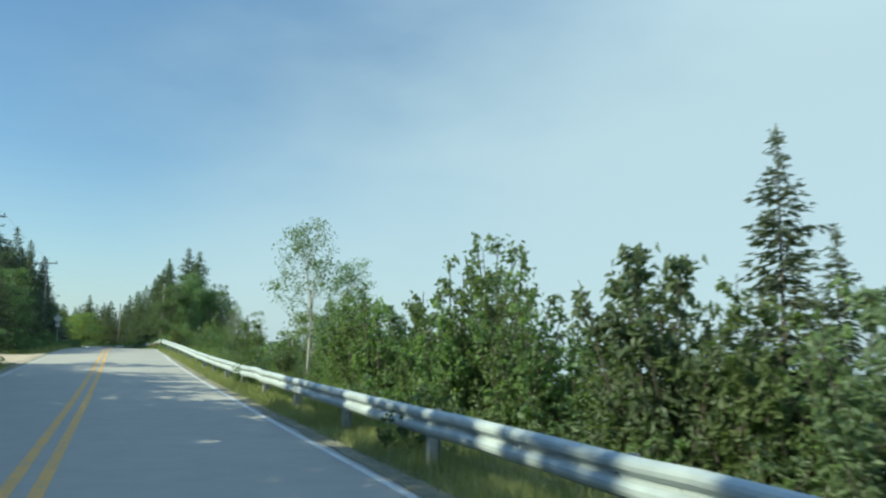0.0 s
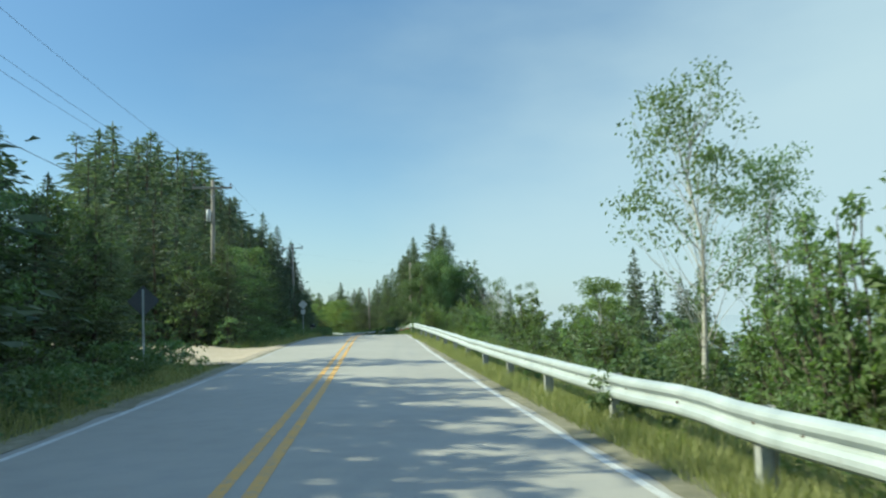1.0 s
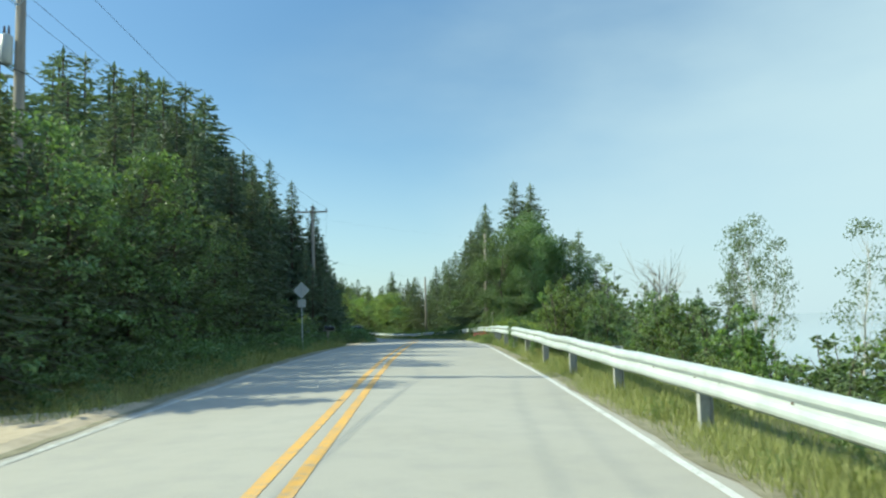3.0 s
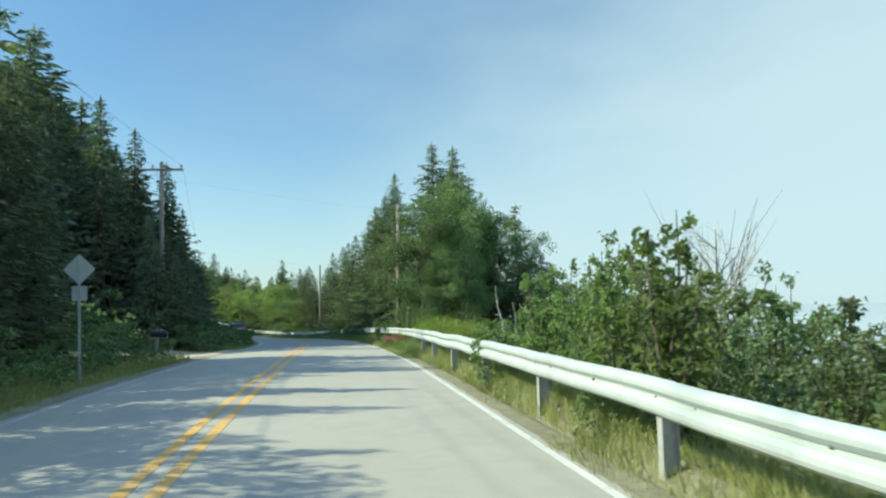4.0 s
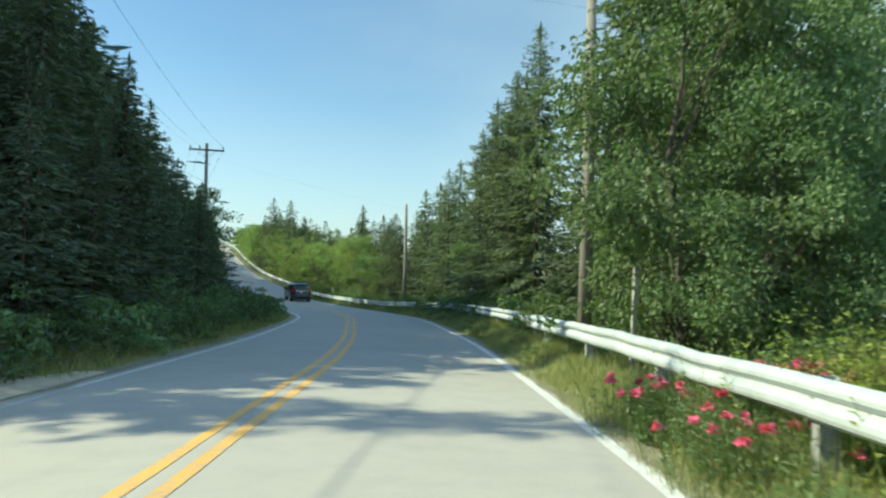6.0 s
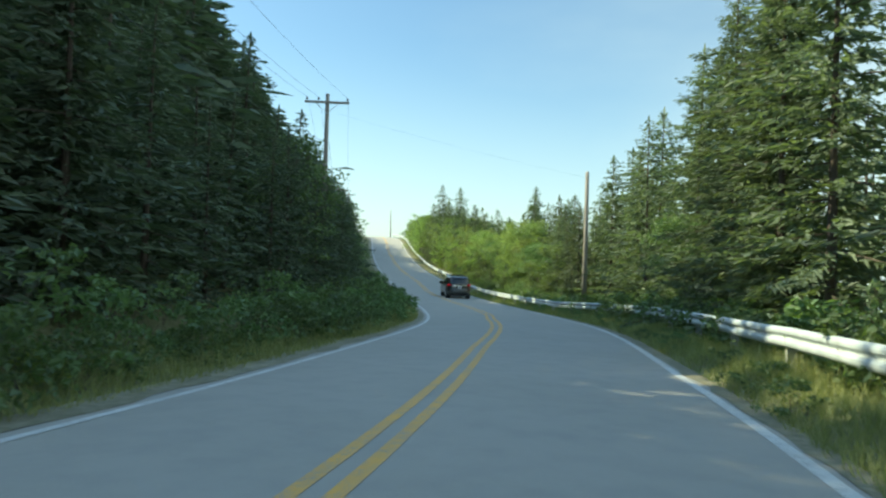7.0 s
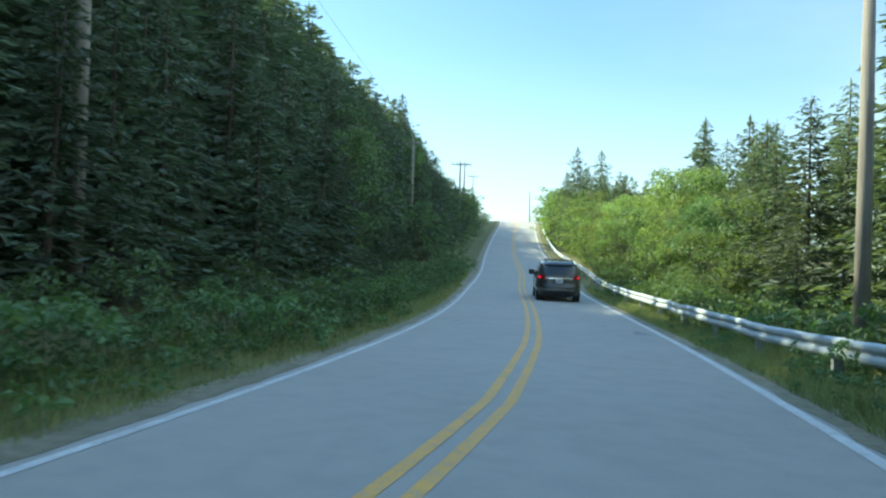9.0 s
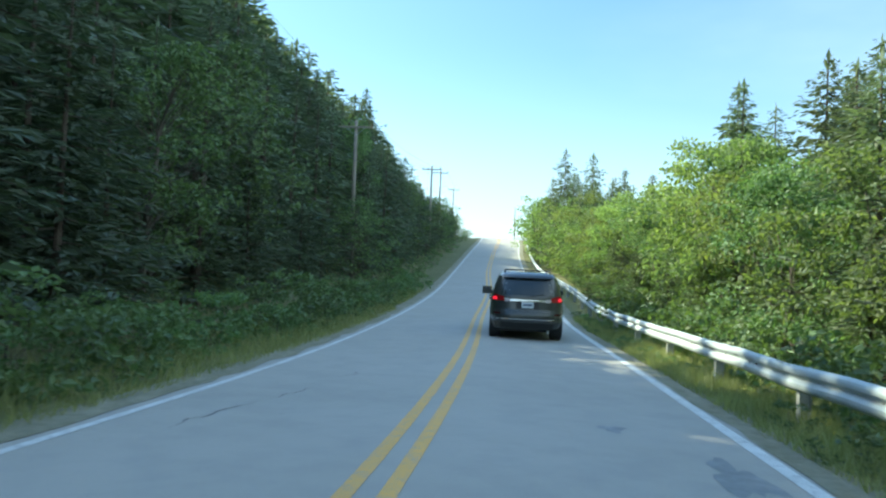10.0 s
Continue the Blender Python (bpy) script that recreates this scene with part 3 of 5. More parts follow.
def spruce(seed, mat, tall=10.0, wide=2.3, levels=36, branches=9, twigs=15, name="spruce_tree", label="dark green spruce with a pointed ragged crown", **more):
    crown, limbs = spruce_crown(seed, tall, wide, levels, branches, twigs, **more)
    tree = thing(name, label, "tree", "spruce trees along the road")
    stem = Buf()
    stem.tube([(0, 0, -0.5), (0, 0, 0.1), (0.02, 0.01, tall * 0.4), (0, 0, tall * 0.97)], [0.016 * tall, 0.011 * tall, 0.006 * tall, 0.0015 * tall], 7)
    RAW[tree.name] = (crown, stem)
    part("trunk", stem, M["bark"], tree)
    tagged(part("branchwork", limbs, M["bark"], tree), kind="stuff")
    tagged(part("crown", crown, M[mat], tree), kind="stuff")
    return tree


def broadleaf(seed, mat, bark, tall, wide, clumps, per, leaf, name, label, group, base=0.25, trunk=0.018, stems=1, top_heavy=0.0, loose=1.0, lift=0.0):
    """A trunk (or several stems) with limbs to uneven clumps of leaves."""
    g = np.random.default_rng(seed)
    tree = thing(name, label, "tree" if tall > 3.4 else "bush", group)
    stem, limb, crown = Buf(), Buf(), Buf()
    tops = []
    for k in range(stems):
        lean = g.normal(0, 0.06 if stems == 1 else 0.13, 2)
        foot = g.normal(0, 0.03 if stems == 1 else wide * 0.12, 2)
        t = np.linspace(0, 1, 6)
        sway = g.normal(0, 0.025 * tall, (6, 2)) * t[:, None]
        pts = np.c_[foot[0] + lean[0] * tall * t + sway[:, 0], foot[1] + lean[1] * tall * t + sway[:, 1], -0.4 + (tall * 0.86 + 0.4) * t]
        stem.tube(pts, np.linspace(1.0, 0.12, 6) * trunk * tall / (stems ** 0.5), 8 if stems == 1 else 4)
        tops.append(pts)
    for c in range(clumps):
        pts = tops[c % stems]
        h = base + (1 - base) * g.random() ** (0.8 - 0.3 * top_heavy)
        ang, far = g.uniform(0, 2 * np.pi), g.uniform(0.12, 1.0) ** 0.4
        shape = math.sin(math.pi * min(0.98, max(0.08, (h - base * 0.6) / (1.04 - base * 0.6)) ** (0.75 + 0.5 * top_heavy))) ** 0.6
        reach = wide * shape * far * g.uniform(0.75, 1.15)
        axis = np.array([np.interp(h * tall * 0.9, pts[:, 2], pts[:, k]) for k in range(2)])
        cen = np.array([axis[0] + reach * math.cos(ang), axis[1] + reach * math.sin(ang), h * tall * 0.97])
        root_z = max(tall * base * 0.45, cen[2] - reach * g.uniform(0.5, 1.0) - 0.1 * tall)
        root = np.array([*(np.interp(root_z, pts[:, 2], pts[:, k]) for k in range(2)), root_z])
        midp = (root + cen) / 2 + g.normal(0, 0.04 * tall, 3) * 0.5
        thick = trunk * tall * 0.13
        limb.tube([root, midp, cen], [thick, thick * 0.6, thick * 0.2], 4 if stems == 1 else 3, False)
        size = (0.16 + 0.10 * g.random()) * wide * loose
        n = max(6, int(per * g.uniform(0.6, 1.3)))
        offs = unit(g.standard_normal((n, 3))) * (g.random((n, 1)) ** 0.45) * size * np.array([1.15, 1.15, 0.75])
        places = cen + offs
        for q in range(min(3, n) if stems == 1 else 0):
            limb.tube([cen - (places[q] - cen) * 0.2, places[q]], [thick * 0.16, thick * 0.05], 3, False)
        ways = unit(offs) * 0.6 + g.standard_normal((n, 3)) * 0.55 + np.array([0, 0, -0.35 + lift])
        ln = leaf * g.uniform(0.65, 1.3, n)
        leaves(crown, places, ways, ln, ln * g.uniform(0.5, 0.72, n), g, 0.18, 0.8)
    part("trunk", stem, M[bark], tree)
    tagged(part("branchwork", limb, M[bark], tree), kind="stuff")
    tagged(part("crown", crown, M[mat], tree), kind="stuff")
    return tree


def shoot_bush(seed, mat, tall, wide, stems, twigs, per, leaf, name, label, group, droop=0.75, upright=0.42):
    """A shrub of many upright shoots with side twigs and hanging leaves; the shoots end at uneven heights."""
    g = np.random.default_rng(seed)
    bush = thing(name, label, "bush", group)
    stem, twig, crown = Buf(), Buf(), Buf()
    t = np.linspace(0, 1, 6)
    for k in range(stems):
        far, ang = ((k + 0.5) / stems) ** 0.55, k * 2.399 + g.uniform(-0.4, 0.4)
        out = np.array([math.cos(ang), math.sin(ang)])
        high = tall * (1 - upright * far ** 1.6) * g.uniform(0.86, 1.0)
        line = g.normal(0, 0.07 * wide, 2) + out * (wide * 0.72 * far * t[:, None] ** 1.25) + g.normal(0, 0.018 * tall, (6, 2)) * t[:, None]
        pts = np.c_[line, -0.3 + (high + 0.3) * t]
        stem.tube(pts, np.linspace(0.011, 0.002, 6) * tall, 4, False)
        for q in np.sort(g.uniform(0.10, 0.98, twigs)):
            p = np.array([np.interp(q, t, pts[:, j]) for j in range(3)])
            a = g.uniform(0, 2 * np.pi)
            way = np.array([math.cos(a), math.sin(a), g.uniform(0.25, 0.95)])
            ln = wide * (0.10 + 0.36 * (1 - q) ** 0.7) * g.uniform(0.6, 1.25)
            e = p + unit(way) * ln
            twig.tube([p, e], [0.0022 * tall, 0.0008 * tall], 3, False)
            n = max(4, int(per * g.uniform(0.7, 1.3)))
            f = g.uniform(0.12, 1.06, n)
            c = p + (e - p) * f[:, None] + g.normal(0, 0.035 * wide, (n, 3))
            ways = unit(way) * 0.55 + g.standard_normal((n, 3)) * 0.5 + np.array([0, 0, -droop])
            size = leaf * g.uniform(0.6, 1.25, n)
            leaves(crown, c, ways, size, size * g.uniform(0.42, 0.6, n), g, 0.2, 0.5)
    tagged(part("stem_work", stem, M["bark2"], bush), kind="stuff")
    tagged(part("branchwork", twig, M["bark2"], bush), kind="stuff")
    tagged(part("crown", crown, M[mat], bush), kind="stuff")
    return bush


def bare_tree(seed, tall, spread, label, forks=26):
    g = np.random.default_rng(seed)
    tree = thing("dead_tree", label, "tree", "bare dead trees")
    stem, twig = Buf(), Buf()
    pts = np.array([(0, 0, -0.4), (0.03, 0, tall * 0.3), (0.07, 0.04, tall * 0.65), (0.1, 0, tall)])
    stem.tube(pts, [0.014 * tall, 0.011 * tall, 0.0075 * tall, 0.003 * tall], 7)
    for k in range(forks):
        h = g.uniform(0.3, 0.97)
        p = np.array([np.interp(h * tall, pts[:, 2], pts[:, j]) for j in range(3)])
        ang = g.uniform(0, 2 * np.pi)
        ln = spread * (1.15 - h) * g.uniform(0.5, 1.3)
        way = np.array([math.cos(ang), math.sin(ang), g.uniform(0.8, 1.7)]) * 0.85
        q = p + way * ln * 0.5 + g.normal(0, 0.04, 3)
        e = p + way * ln + g.normal(0, 0.08, 3)
        twig.tube([p, q, e], [0.0045 * tall, 0.0032 * tall, 0.0012 * tall], 4, False)
        for j in range(9):
            b = p + (e - p) * g.uniform(0.3, 1)
            twig.tube([b, b + (way + g.normal(0, 0.6, 3)) * ln * 0.34], [0.0018 * tall, 0.0008 * tall], 3, False)
    part("trunk", stem, M["dead"], tree)
    tagged(part("branchwork", twig, M["dead"], tree), kind="stuff")
    return tree


def snag(seed, tall, label):
    """A broken pale stem that kinks and forks, with a few stubs."""
    g = np.random.default_rng(seed)
    tree = thing("dead_tree", label, "tree", "bare dead trees")
    stem, stubs = Buf(), Buf()
    pts = np.array([(0, 0, -0.4), (0.10, 0.02, tall * 0.3), (0.02, 0.05, tall * 0.55), (-0.10, 0.02, tall * 0.72)])
    stem.tube(pts, [0.055, 0.046, 0.038, 0.03], 8)
    for way, ln, r in (((-0.12, 0.1, 1), 0.28, 0.027), ((0.5, -0.1, 1), 0.12, 0.022)):
        way = np.array(way) / np.linalg.norm(way)
        mid = pts[-1] + way * tall * ln * 0.5 + g.normal(0, 0.03, 3)
        stem.tube([pts[-1], mid, pts[-1] + way * tall * ln], [r, r * 0.75, r * 0.35], 6)
    for k in range(9):
        h = g.uniform(0.25, 0.7) * tall
        p = np.array([np.interp(h, pts[:, 2], pts[:, j]) for j in range(3)])
        way = np.array([*g.normal(0, 1, 2), g.uniform(0.0, 0.7)])
        ln = g.uniform(0.15, 0.6)
        stubs.tube([p, p + way * ln * 0.5, p + way * ln + (0, 0, 0.05)], [0.012, 0.008, 0.004], 4, False)
    part("trunk", stem, M["dead"], tree)
    tagged(part("stub_work", stubs, M["dead"], tree), kind="stuff")
    return tree


def weed(seed, mat, tall, wide, stalks, label, name="weed_clump", leaf=0.11, flower=None, group="weeds on the verge"):
    """A clump of leafy stalks."""
    g = np.random.default_rng(seed)
    clump = thing(name, label, "weeds", group)
    stalk, blade, bloom = Buf(), Buf(), Buf()
    for k in range(stalks):
        foot = g.normal(0, wide * 0.42, 2)
        h = tall * g.uniform(0.55, 1.05) * (1 - 0.25 * min(1.0, np.hypot(*foot) / wide))
        lean = g.normal(0, 0.16, 2) + foot * 0.12
        t = np.linspace(0, 1, 4)
        pts = np.c_[foot[0] + lean[0] * h * t ** 1.5, foot[1] + lean[1] * h * t ** 1.5, -0.08 + (h + 0.08) * t]
        stalk.tube(pts[[0, 2, 3]], np.linspace(0.006, 0.002, 3), 3, False)
        n = int(8 * h / tall) + 4
        q = g.uniform(0.12, 1, n)
        c = np.c_[np.interp(q, t, pts[:, 0]), np.interp(q, t, pts[:, 1]), np.interp(q, t, pts[:, 2])]
        ang = g.uniform(0, 2 * np.pi, n)
        ways = np.c_[np.cos(ang), np.sin(ang), g.uniform(-0.1, 0.9, n)]
        ln = leaf * g.uniform(0.6, 1.3, n) * (1.15 - 0.5 * q)
        leaves(blade, c + ways * ln[:, None] * 0.5, ways, ln, ln * g.uniform(0.25, 0.42, n), g, 0.25)
        if flower and k % 16 == 0:
            c = pts[-1] + g.normal(0, 0.04, 3)
            petals = unit(g.standard_normal((9, 3)) * [1, 1, 0.5] + [0, 0, 0.35])
            leaves(bloom, c + petals * 0.035, petals, 0.085, 0.075, g, 0.2)
    tagged(part("stalk_work", stalk, M["weed"], clump), kind="stuff")
    tagged(part("foliage", blade, M[mat], clump), kind="stuff")
    if flower:
        tagged(part("bloom", bloom, M[flower], clump, "pink rose blossoms"), kind="stuff")
    return clump


FAR_AWAY = []


def kinds(*protos):
    """Prototypes stand aside until they are copied into place; they are taken away at the end."""
    FAR_AWAY.extend(protos)
    return protos


SPRUCE = kinds(
    *(spruce(11 + k, "spruce", wide=w * 1.15, levels=lv, twigs=14, coarse=1.0, ragged=rg, droop=dr, power=1.0)
      for k, (w, lv, rg, dr) in enumerate(((2.3, 31, 0.22, 0.25), (2.7, 29, 0.28, 0.32), (1.9, 31, 0.24, 0.2), (2.5, 28, 0.34, 0.3)))))
SPRUCE_RIGHT = kinds(
    *(spruce(31 + k, "spruce_pale", wide=w, levels=lv, twigs=19, coarse=0.92, thin=0.85, ragged=rg, droop=dr, label="sunlit grey-green spruce with layered drooping boughs")
      for k, (w, lv, rg, dr) in enumerate(((2.4, 34, 0.3, 0.22), (2.8, 32, 0.34, 0.28), (1.9, 32, 0.34, 0.15)))))
SPRUCE_NEAR = kinds(*(spruce(41 + k, "spruce_pale", wide=2.3 + 0.3 * k, levels=36, branches=9, twigs=54, coarse=0.66, thin=0.7, ragged=0.34, droop=0.2,
                             label="tall sunlit spruce with layered grey-green boughs") for k in range(2)))
SPRUCE_BACK = kinds(*(spruce(51 + k, "spruce", wide=2.4, levels=20, branches=7, twigs=8, ragged=0.3, coarse=1.3) for k in range(2)))
SHADE_MAPLE = kinds(*(broadleaf(66 + k, "maple", "bark2", 9.0, 2.9, 96, 40, 0.20, "maple_tree", "dark green broadleaf tree among the spruces", "broadleaf trees in the forest",
                                base=0.12) for k in range(2)))
MAPLE = kinds(*(broadleaf(61 + k, "maple", "bark2", 9.0, 3.5, 54, 320, 0.15, "maple_tree", "full green maple with dense sunlit leaves",
                          "broadleaf trees on the coast side", base=0.07, loose=1.22) for k in range(2)))
POPLAR = kinds(*(broadleaf(63 + k, "willow", "birch", 9.0, 3.0, 60, 180, 0.14, "poplar_tree", "airy grey-green poplar with pale stems", "broadleaf trees on the coast side",
                           base=0.3, stems=3, trunk=0.012, loose=0.95) for k in range(2)))
YOUNG = kinds(*(broadleaf(71 + k, m, "bark2", 5.5, 2.0, 42, 140, 0.125, "young_tree", lb, "young roadside trees", base=0.1, stems=2, loose=1.1)
                for k, (m, lb) in enumerate((("alder", "green young broadleaf tree beside the rail"), ("maple", "dark green young broadleaf tree beside the rail"), ("sunleaf", "bright yellow-green young broadleaf tree beside the rail")))))
YOUNG_BACK = kinds(*(broadleaf(76 + k, "alder", "bark2", 5.5, 2.1, 60, 30, 0.2, "young_tree", "bright green young broadleaf tree on the hillside",
                               "young roadside trees", base=0.08, stems=2) for k in range(2)))
BIRCH = kinds(broadleaf(81, "birch_leaf", "birch", 6.5, 1.75, 84, 40, 0.10, "birch_tree", "tall airy birch with thin pale leaves", "birch trees", base=0.3, top_heavy=0.5, loose=1.0, trunk=0.012),
              broadleaf(82, "birch_leaf", "birch", 6.5, 1.5, 46, 28, 0.11, "birch_tree", "thin airy birch with sparse pale leaves", "birch trees", base=0.25, loose=1.2, trunk=0.011))
BUSH = kinds(*(shoot_bush(91 + k, m, 3.0, 1.25, 9, 21, 13, lf, "alder_bush", lb, "bushes behind the guard rail")
               for k, (m, lf, lb) in enumerate((("alder", 0.105, "leafy alder bush with upright shoots behind the guard rail"), ("willow", 0.12, "grey-green willow bush with hanging leaves behind the rail"),
                                                ("birch_leaf", 0.095, "pale green birch scrub behind the guard rail"), ("alder", 0.13, "large-leaved green bush behind the guard rail")))))
SCRUB = kinds(*(shoot_bush(96 + k, m, 1.2, 0.85, 6, 12, 8, 0.10, "low_scrub", "low leafy scrub on the bank behind the rail", "low scrub on the coast bank", 0.4)
                for k, m in enumerate(("alder", "willow", "maple"))))
SHADE_BUSH = kinds(*(broadleaf(101 + k, "maple", "bark2", 2.6, 1.6, 28, 20, 0.185, "roadside_bush", "shaded dark green bush at the forest edge",
                               "bushes at the forest edge", base=0.02, stems=4, trunk=0.014) for k in range(2)))
VERGE_BUSH = kinds(*(broadleaf(106 + k, "maple", "bark2", 1.0, 0.75, 20, 22, 0.105, "verge_bush", "low green leafy shrub on the shaded verge",
                               "low shrubs on the inland verge", base=0.02, stems=4, trunk=0.012) for k in range(2)))
RAIL_BUSH = kinds(broadleaf(109, "maple", "bark2", 1.0, 0.62, 26, 30, 0.085, "rail_bush", "leafy shrub that grows up over the guard rail", "shrubs at the guard rail",
                            base=0.05, stems=4, trunk=0.012))
WEED = kinds(weed(111, "weed", 0.85, 0.55, 22, "yellow-green leafy weeds on the verge"), weed(112, "alder", 0.7, 0.6, 23, "green leafy weeds on the verge", leaf=0.13),
             weed(113, "goldenrod", 1.1, 0.8, 190, "tall yellow-green goldenrod thicket behind the rail", leaf=0.08))
ROSE = kinds(weed(115, "maple", 0.75, 0.6, 96, "wild rose bush with pink blossoms beside the guard rail", "rose_bush", 0.08, "petal", "wild rose bushes"))
DEAD = kinds(bare_tree(121, 4.0, 1.7, "bare grey dead tree with thin twigs"), snag(122, 3.4, "broken white forked snag without leaves"))


def plant(proto, s, d, top=None, size=None, lean=0.0, wide=1.0, spin=None):
    """A copy of a prototype at the plan place; top is its tip in plan units over the road's middle, or size its scale."""
    foot = at(s, d)
    if top is not None:
        crest = on_line(s)[0][2] + top * U
        full = max((c[2] for o in proto.children for c in o.bound_box), default=1.0)
        size = max(0.12, (crest - foot.z) / full)
    turn = float(rng.uniform(0, 360)) if spin is None else spin
    m = pose(foot.x, foot.y, foot.z - 0.03, lean * float(rng.normal()), lean * float(rng.normal()), turn) @ Matrix.Diagonal((size * wide, size * wide, size, 1))
    return copy_thing(proto, m)


def pick(protos):
    return protos[int(rng.integers(len(protos)))]


# the forest on the inland side: rows further and further from the road, with the two driveway gaps
def gap(s, d):
    return (76.0 < s < 88.5 and d > -33) or (116.6 < s < 124.2 and d > -33)


def row_spots(s_from, s_to, step, d_mid, d_spread, run, tops, low):
    """Places and heights of a row of trees; over the driveways they stay low enough to let the sun onto the road."""
    s, out = s_from, []
    while s < s_to:
        d = d_mid + float(rng.uniform(-d_spread, d_spread))
        top = float(np.interp(s, run, tops)) * float(rng.uniform(low, 1.0))
        if 124 < s < 131:
            top = min(top, (0.6 - d) / 1.19)
        if not gap(s, d):
            out.append((s, d, top))
        s += step * float(rng.uniform(0.75, 1.3))
    return out


def forest_row(protos, spots, mix=(), share=0.0, wide=1.0):
    for s, d, top in spots:
        use = pick(mix) if mix and rng.random() < share and not 124 < s < 150 else pick(protos if s < 205 and not -10 < d < -8.6 else SPRUCE_BACK)
        plant(use, s, d, top=top, wide=wide * float(rng.uniform(0.9, 1.2)), lean=1.2)


def woods(name, protos, spots, mat, label, wide=1.2):
    """The trees behind, past counting: one joined mesh."""
    buf, kinds_ = Buf(), []
    for s, d, top in spots:
        crown, stem = RAW[pick(protos).name]
        foot = at(s, d)
        size = max(0.2, (on_line(s)[0][2] + top * U - foot.z) / 10.0)
        a, w = float(rng.uniform(0, 6.28)), size * wide * float(rng.uniform(0.85, 1.15))
        turn = np.array([[math.cos(a), -math.sin(a), 0], [math.sin(a), math.cos(a), 0], [0, 0, 1]])
        for k, src in enumerate((crown, stem)):
            v = np.concatenate(src.v) * (w, w, size) @ turn.T + np.array(foot)
            buf.add(v, src.f)
            kinds_ += [k] * len(src.f)
    me = buf.mesh(name, mat)
    me.materials.append(M["bark"])
    me.polygons.foreach_set("material_index", kinds_)
    tagged(new(name, me), label, "trees", "", "stuff")


forest_row(SPRUCE, row_spots(67, 117, 2.7, -7.3, 0.6, (42, 64, 68, 74, 88, 100, 110, 122), (9.6, 9.4, 6.6, 5.4, 6.2, 7.2, 8.4, 7.6), 0.85), SHADE_MAPLE, 0.06, 1.25)
forest_row(SPRUCE, row_spots(123, 300, 2.4, -7.4, 0.6, (123, 131, 138, 146, 152, 165, 182, 191, 203, 208, 230, 246, 280, 300),
                             (8.4, 9.6, 8.2, 6.2, 6.2, 7.2, 7.0, 4.8, 4.8, 8.9, 7.9, 6.8, 4.8, 3.5), 0.86), SHADE_MAPLE, 0.15, 1.25)
forest_row(SPRUCE, row_spots(124, 262, 2.9, -9.2, 0.5, (124, 137, 146, 152, 165, 182, 197, 208, 230, 262), (10.2, 11.0, 8.0, 8.0, 9.0, 9.2, 10.4, 10.6, 9.2, 7.0), 0.85), SHADE_MAPLE, 0.08, 1.25)
# extra row, added between the others to throw shade onto the left lane
forest_row(SPRUCE, row_spots(60, 117, 2.3, -9.2, 0.5, (60, 68, 76, 88, 100, 110, 117), (8.2, 8.0, 6.8, 7.4, 8.4, 9.4, 9.4), 0.85), SHADE_MAPLE, 0.06, 1.3)
forest_row(SPRUCE, row_spots(67, 300, 3.1, -11.2, 0.9, (46, 65, 73, 76, 90, 100, 110, 124, 137, 143, 152, 160, 175, 190, 206, 216, 236, 260, 278, 300),
                             (12.5, 12.0, 10.8, 7.2, 7.4, 8.7, 12.4, 13.2, 13.4, 10.4, 11.2, 12.2, 11.9, 11.6, 12.8, 13.0, 11.0, 8.9, 7.1, 5.6), 0.78), SHADE_MAPLE, 0.06, 1.25)
# up to 76 these stand out of view, tall enough to shade the road
back = row_spots(36, 320, 3.0, -15.4, 1.6, (36, 75, 77, 86, 95, 105, 116, 125, 143, 160, 190, 206, 220, 241, 255, 275, 320),
                 (15, 14.5, 9.2, 8.4, 8.9, 10.4, 14.4, 15.0, 17.3, 16.8, 16.6, 16.4, 16.6, 17.6, 16.4, 12.8, 9), 0.82)
# two deep rows, raised and thickened to keep the road past the bend shaded
back += row_spots(108, 300, 2.8, -20.5, 2.0, (60, 100, 125, 135, 150, 220, 260, 320), (10.5, 12.5, 18.5, 22.5, 24, 22.5, 20, 12), 0.88)
back += row_spots(118, 270, 3.8, -27, 3.0, (60, 100, 125, 150, 220, 260, 320), (12, 14, 21, 27.5, 27, 22, 13), 0.88)
# unseen rows added beside the start, so that road and rail lie in shade
for d_mid, tall in ((-8.0, 11.0), (-10.4, 12.8), (-13.4, 15.2)):
    back += row_spots(26, 66, 1.9, d_mid, 0.7, (26, 54, 60, 66), (tall, tall, tall * 0.84, tall * 0.78), 0.84)
# hidden rows added behind the front trees to close gaps in their shadow
back += row_spots(126, 262, 1.9, -13.2, 0.6, (126, 150, 206, 262), (13.2, 14.4, 13.8, 11.0), 0.88)
back += row_spots(150, 226, 2.2, -17.4, 0.8, (150, 206, 226), (19.6, 19.2, 18.6), 0.93)
woods("spruce_woods", SPRUCE_BACK, back, M["spruce"], "dark spruce woods on the slope behind the roadside trees, unseen rows added for shade", 1.75)
for s, d, top in ((132.3, -7.4, 10.2), (134.8, -7.7, 9.7), (138.2, -7.3, 8.5), (130.7, -8.7, 11.6), (128.4, -9.8, 12.6), (123, -16.2, 17.0), (154, -14.5, 18.6), (212, -12, 13.8), (241, -14, 17.8), (187, -9.4, 10.4), (108, -9.2, 10.5),
                  (110.6, -6.6, 8.2), (109.2, -6.4, 7.6), (107.4, -6.8, 8.0), (103, -6.9, 7.6), (100.6, -7.0, 7.4), (97.5, -7.2, 7.2)):
    plant(SPRUCE[2], s, d, top=top, wide=1.15)
